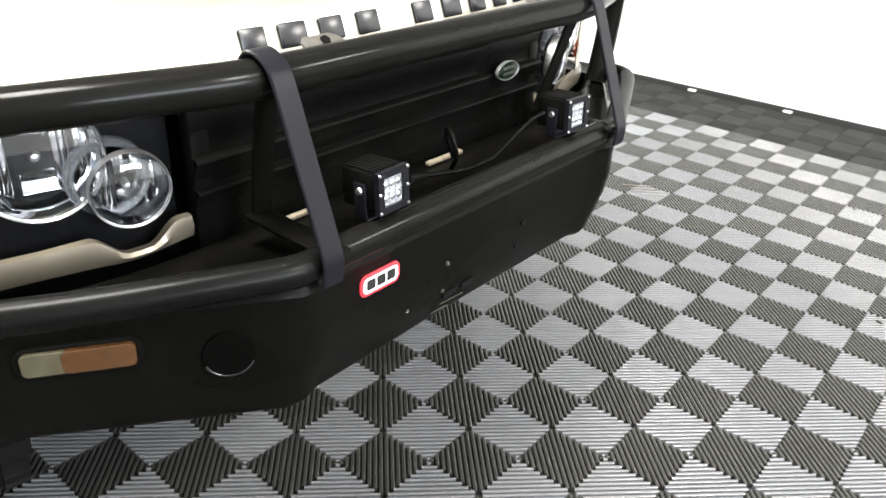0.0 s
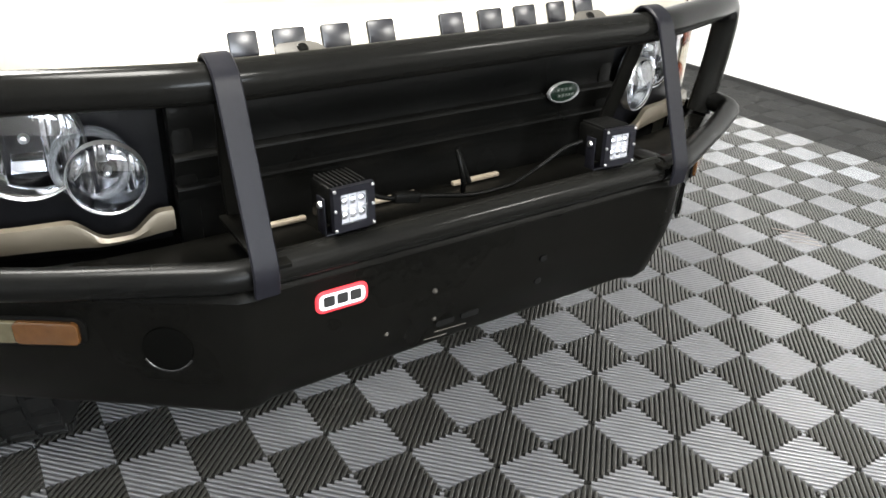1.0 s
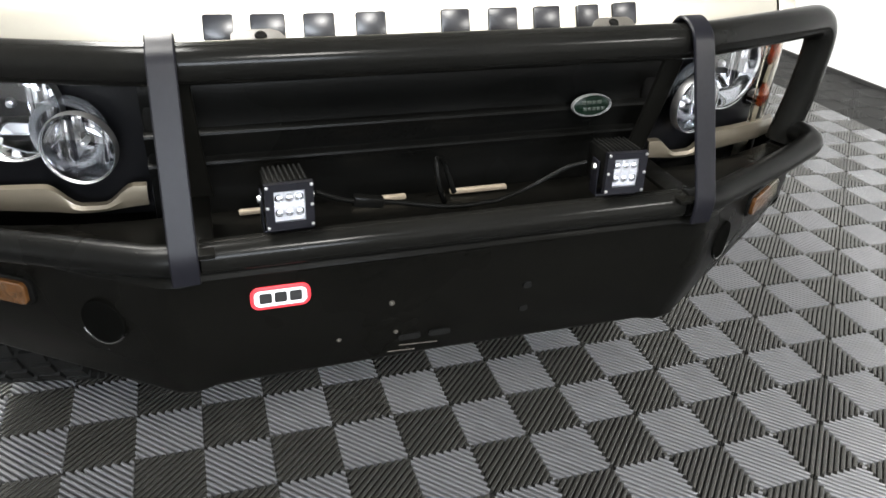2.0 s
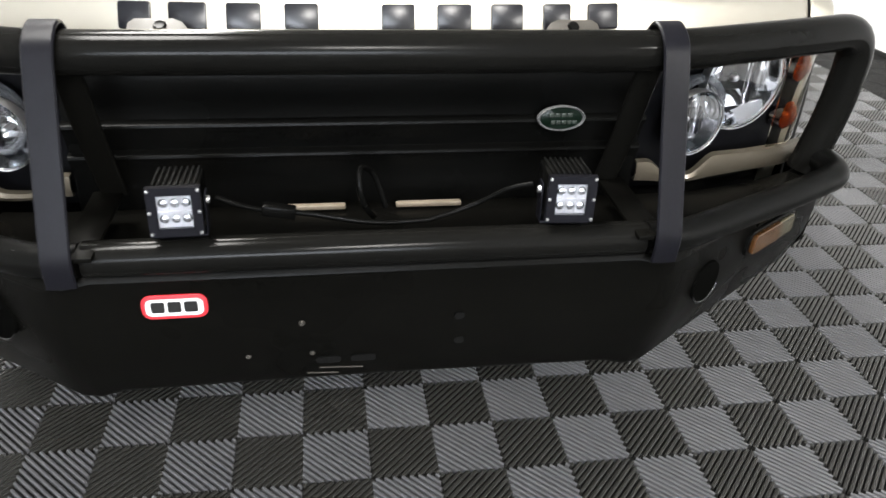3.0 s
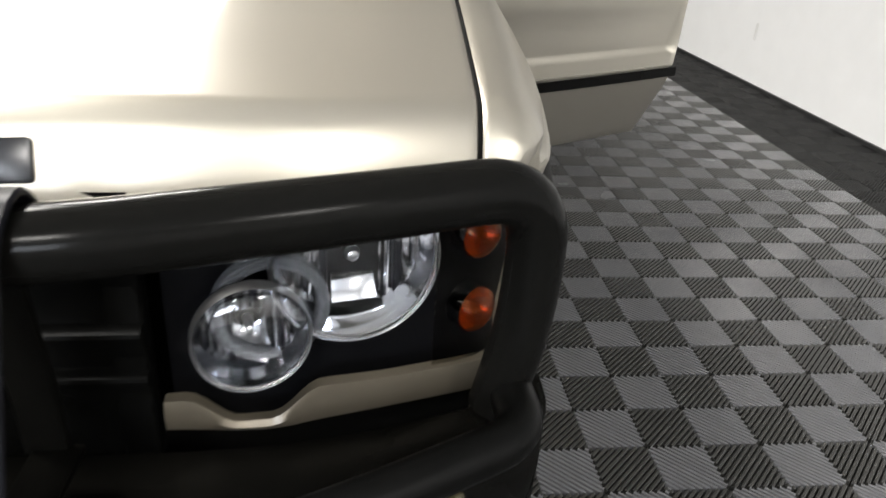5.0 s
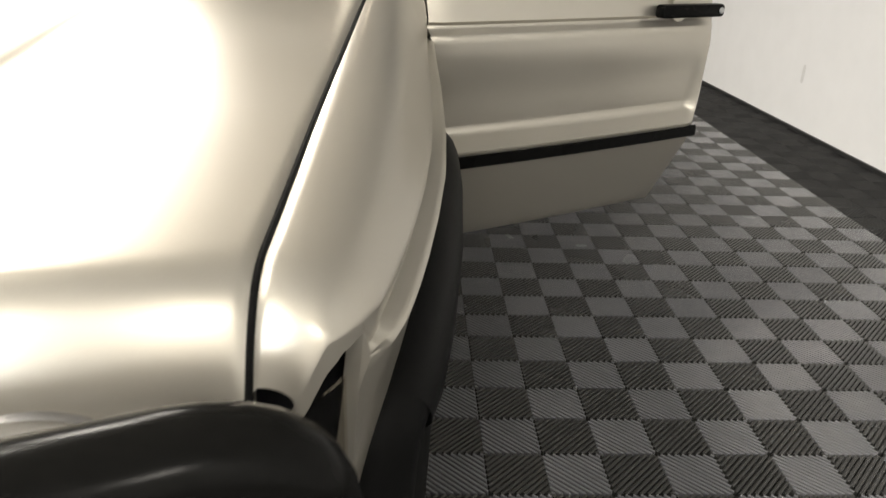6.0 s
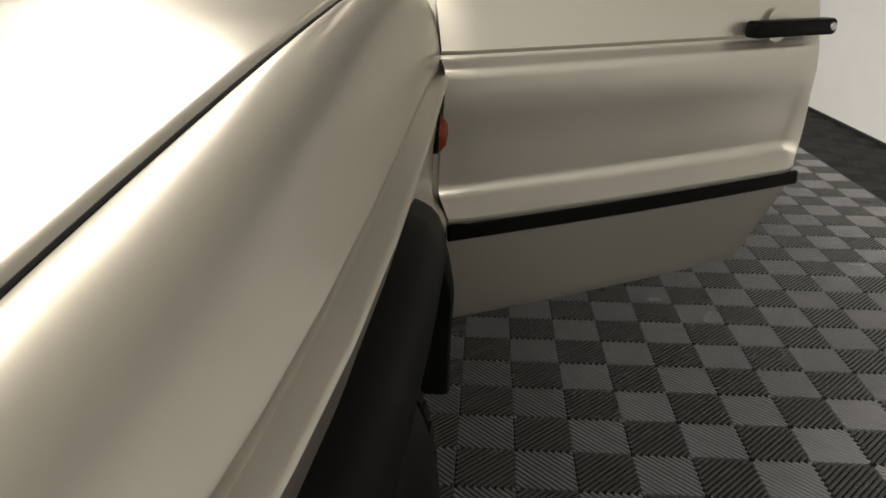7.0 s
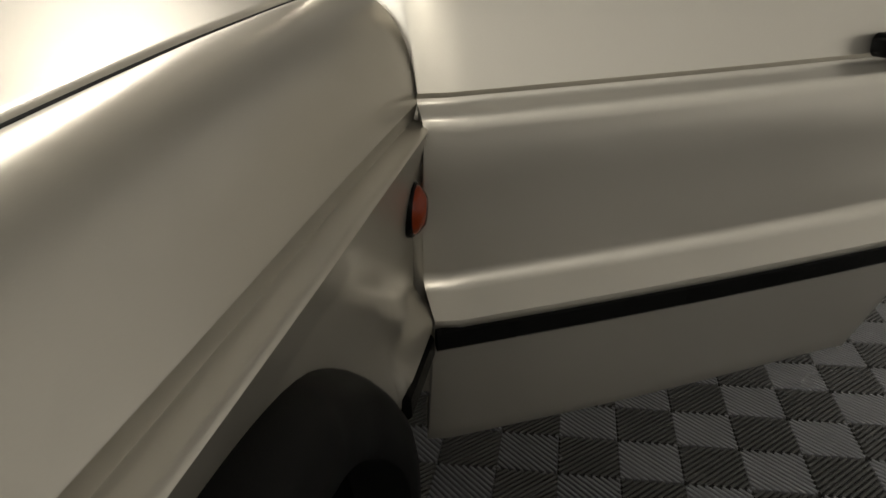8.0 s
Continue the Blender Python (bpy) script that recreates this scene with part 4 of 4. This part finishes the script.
    for x in (-0.023, 0.0, 0.023):
        on_car("badge_block", prism(rounded(0.019, 0.018, 0.003, 3), 0.002, m @ Matrix.Translation((x, -0.0022, 0.001)), 0), INK, bar)


bull_bar()


def led_pod(x, turn):
    pod = under_car("led_pod", "small square black work light with six clear cells")
    m = Matrix.Translation((x, 0.0, 0.832)) @ pose(0, 0, 0, -4, 0, turn) @ Matrix.Scale(0.85, 4)

    def add(name, bm, material, label=""):
        bmesh.ops.transform(bm, matrix=m, verts=bm.verts)
        return on_car(name, bm, material, pod, label)

    add("pod_body", box(0.078, 0.088, 0.074, 0.006, Matrix.Translation((0, 0.048, 0))), BLACK_PLASTIC)
    frame = bmesh.new()
    for w, h, px, pz in ((0.082, 0.013, 0, 0.034), (0.082, 0.013, 0, -0.034), (0.015, 0.056, 0.0335, 0), (0.015, 0.056, -0.0335, 0)):
        bmesh.ops.create_cube(frame, size=1, matrix=Matrix.Translation((px, -0.001, pz)) @ Matrix.Diagonal((w, 0.012, h, 1)))
    add("pod_frame", frame, SATIN_STEEL)
    for k in range(8):
        add("fin", box(0.0035, 0.076, 0.006, 0.001, Matrix.Translation((-0.0315 + 0.009 * k, 0.048, 0.039))), FLARE)
    add("cell_plate", box(0.054, 0.004, 0.056, 0.0, Matrix.Translation((0, 0.002, 0))), LED_GLOW)
    for cx in (-0.017, 0, 0.017):
        for cz in (-0.013, 0.013):
            add("led_cell", lathe([(0.0, 0.0035), (0.004, 0.003), (0.0065, 0.0015), (0.0078, 0.0)], 12, Matrix.Translation((cx, 0.0, cz)) @ pose(0, 0, 0, 90)), CHROME, "bright faceted reflector cell")
    for cx in (-0.0085, 0.0085):
        add("cell_rib", box(0.0012, 0.003, 0.052, 0.0, Matrix.Translation((cx, -0.001, 0))), LED_GLOW)
    add("cell_rib", box(0.052, 0.003, 0.0012, 0.0, Matrix.Translation((0, -0.001, 0))), LED_GLOW)
    lens = add("pod_lens", box(0.053, 0.002, 0.055, 0.0, Matrix.Translation((0, -0.0055, 0))), GLASS)
    lens.visible_shadow = False
    for sx in (-1, 1):
        for z in (-0.036, 0.0, 0.036):
            add("screw", lathe([(0, 0.003), (0.0025, 0.0025), (0.0033, 0), (0, 0)], 12, Matrix.Translation((sx * 0.0375, -0.007, z)) @ pose(0, 0, 0, 90)), DULL_METAL)
        add("side_arm", box(0.003, 0.03, 0.07, 0.001, Matrix.Translation((sx * 0.0425, 0.04, -0.02))), SATIN_STEEL)
        add("pivot_bolt", lathe([(0, 0.006), (0.006, 0.005), (0.0075, 0), (0, 0)], 12, Matrix.Translation((sx * 0.044, 0.04, 0.0)) @ pose(0, 0, 0, 0, 90 * sx, 0)), DULL_METAL)
    add("bracket_base", box(0.086, 0.035, 0.004, 0.001, Matrix.Translation((0, 0.04, -0.055))), SATIN_STEEL)


led_pod(-0.270, 2.0)
led_pod(0.275, -4.0)


def cable(points, radius, name="cable"):
    on_car(name, sweep(fillet(points, 0.04, 6), radius, 10), BLACK_PLASTIC, car, "thin black wiring lead")


cable([(-0.225, 0.05, 0.825), (-0.18, 0.06, 0.80), (-0.10, 0.07, 0.785), (0.0, 0.06, 0.768), (0.08, 0.06, 0.772)], 0.004)
cable([(0.08, 0.06, 0.772), (0.14, 0.07, 0.785), (0.20, 0.06, 0.822), (0.232, 0.05, 0.832)], 0.004)
cable([(0.0, 0.10, 0.76), (-0.02, 0.07, 0.80), (-0.025, 0.09, 0.85), (0.0, 0.12, 0.83), (0.02, 0.11, 0.77)], 0.005)
on_car("cable_plug", box(0.05, 0.02, 0.018, 0.004, Matrix.Translation((-0.14, 0.065, 0.793)) @ pose(0, 0, 0, 0, 10, 0)), BLACK_PLASTIC, car, "black wiring plug")

# ---- floor: ribbed plastic tiles over a dark slab ----
slab_ob = slab("ground", (X0, Y0, -0.12), (X1, Y1, -0.016), SLAB, "dark concrete slab under the floor tiles")
P = 0.1524                                   # one square; a tile has two by two
GRID = Matrix.Translation((-0.7555, 0.4432, 0)) @ pose(0, 0, 0, 0, 0, -1.030)
floor = empty("floor", GRID)
tagged(floor, "grey ribbed interlocking plastic floor tiles with a black border", "floor", kind="structure")
RIBS, TALL = 8, 0.014


def arc(half, steps):
    """Cross-section of a rib with a softly rounded top."""
    return [(-half, -TALL)] + [(-half * math.cos(radians(a)), 0.0018 * math.sin(radians(a)) - 0.0018) for a in steps] + [(half, -TALL)]


NEAR_STEPS, FAR_STEPS = tuple(range(0, 181, 20)), (0, 55, 125, 180)


def rib_faces(cx, cy, kind, verts, faces, outline):
    """The slanting ribs of one square whose corner is at cx, cy: bevelled bars clipped to the square."""
    d = P / RIBS
    for k in range(-RIBS + 1, RIBS + 1):
        c = (k - 0.5) * d
        a, b = (max(0.0, c), min(P, P + c)) if c > -P else (0, 0)
        if b - a < 0.004:
            continue
        a, b = a + 0.0012, b - 0.0012
        line = []
        for s in (a, b):
            u, v = s, s - c
            line.append((u, v) if kind else (u, P - v))
        (x0, y0), (x1, y1) = line
        n = Vector((-(y1 - y0), x1 - x0)).normalized()
        start, m = len(verts), len(outline)
        for x, y in ((x0, y0), (x1, y1)):
            verts += [(cx + x + n.x * off, cy + y + n.y * off, z) for off, z in outline]
        faces += [(start + j, start + m + j, start + m + j + 1, start + j + 1) for j in range(m - 1)]
        faces += [tuple(range(start, start + m)), tuple(range(start + 2 * m - 1, start + m - 1, -1))]


def tile_data(spots, kind, steps):
    verts, faces = [], []
    # widths differ by rib direction, for how light falls across the ribs
    outline = arc(0.0049 if kind else 0.0036, steps)
    for x, y in spots:
        rib_faces(x, y, kind, verts, faces, outline)
    me = bpy.data.meshes.new("floor_tile")
    me.from_pydata(verts, [], faces)
    me.shade_smooth()
    me.set_sharp_from_angle(angle=radians(50))
    return me


KINDS = {(0, 0): (True, TILE_DARK), (0, 1): (False, TILE_LIGHT), (1, 0): (True, TILE_BLACK), (1, 1): (False, TILE_CHARCOAL)}
single = {}
for key, (kind, material) in KINDS.items():
    single[key] = tile_data([(0, 0)], kind, NEAR_STEPS)
    single[key].materials.append(material)
rest = {key: [] for key in KINDS}
tiles = []
for i in range(-36, 33):
    for j in range(-42, 104):
        mid = GRID @ Vector(((i + 0.5) * P, (j + 0.5) * P, 0))
        if X0 + 0.06 < mid.x < X1 - 0.02 and Y0 + 0.08 < mid.y < Y1 - 0.08:
            tiles.append((i, j, mid, (int(i >= 25), (i + j) % 2)))


def nearness(item):
    """Tiles in front of and beside the car come first."""
    p = item[2]
    hidden = 4.0 if abs(p.x) < 0.8 and p.y > 0.5 else 0.0
    return abs(p.x - 0.9) * 0.7 + abs(p.y - 0.4) * 0.7 + hidden


tiles.sort(key=nearness)
for n, (i, j, mid, key) in enumerate(tiles):
    if n < 296:
        ob = new("floor_tile", single[key])
        ob.parent = floor
        ob.matrix_basis = Matrix.Translation((i * P, j * P, 0))
    else:
        rest[key].append((i * P, j * P))
for key, (kind, material) in KINDS.items():
    if rest[key]:
        me = tile_data(rest[key], kind, FAR_STEPS)
        me.materials.append(material)
        ob = tagged(new("border_tiles" if key[0] else "further_tiles", me), "ribbed plastic floor tiles further off", kind="stuff")
        ob.parent = floor

# ---- small marks and bits on floor and wall ----
for n in range(4):
    ob = part("scuff_mark", box(0.13 - 0.02 * (n % 2), 0.006, 0.0012, 0.0, Matrix.Translation((1.947 - 0.012 * n, 0.545 - 0.034 * n, 0.0008)) @ pose(0, 0, 0, 0, 0, -52)), SCUFF, smooth=False)
    tagged(ob, "short brownish scuff mark on the ribbed floor", "scuff mark", "scuff marks on the floor")
for x, y, a in ((2.413, -0.263, 20), (1.468, -0.559, 70)):
    ob = part("debris", box(0.022, 0.009, 0.004, 0.0015, Matrix.Translation((x, y, 0.002)) @ pose(0, 0, 0, 0, 0, a)), DIRT)
    tagged(ob, "tiny dark crumb of dirt lying on the floor", "debris")
for y in (1.015, 0.411):
    ob = part("edge_clip", box(0.03, 0.05, 0.012, 0.003, Matrix.Translation((X1 - 0.038, y, 0.006))), WHITE)
    tagged(ob, "small white plastic clip at the foot of the wall", "clip", "clips along the wall")
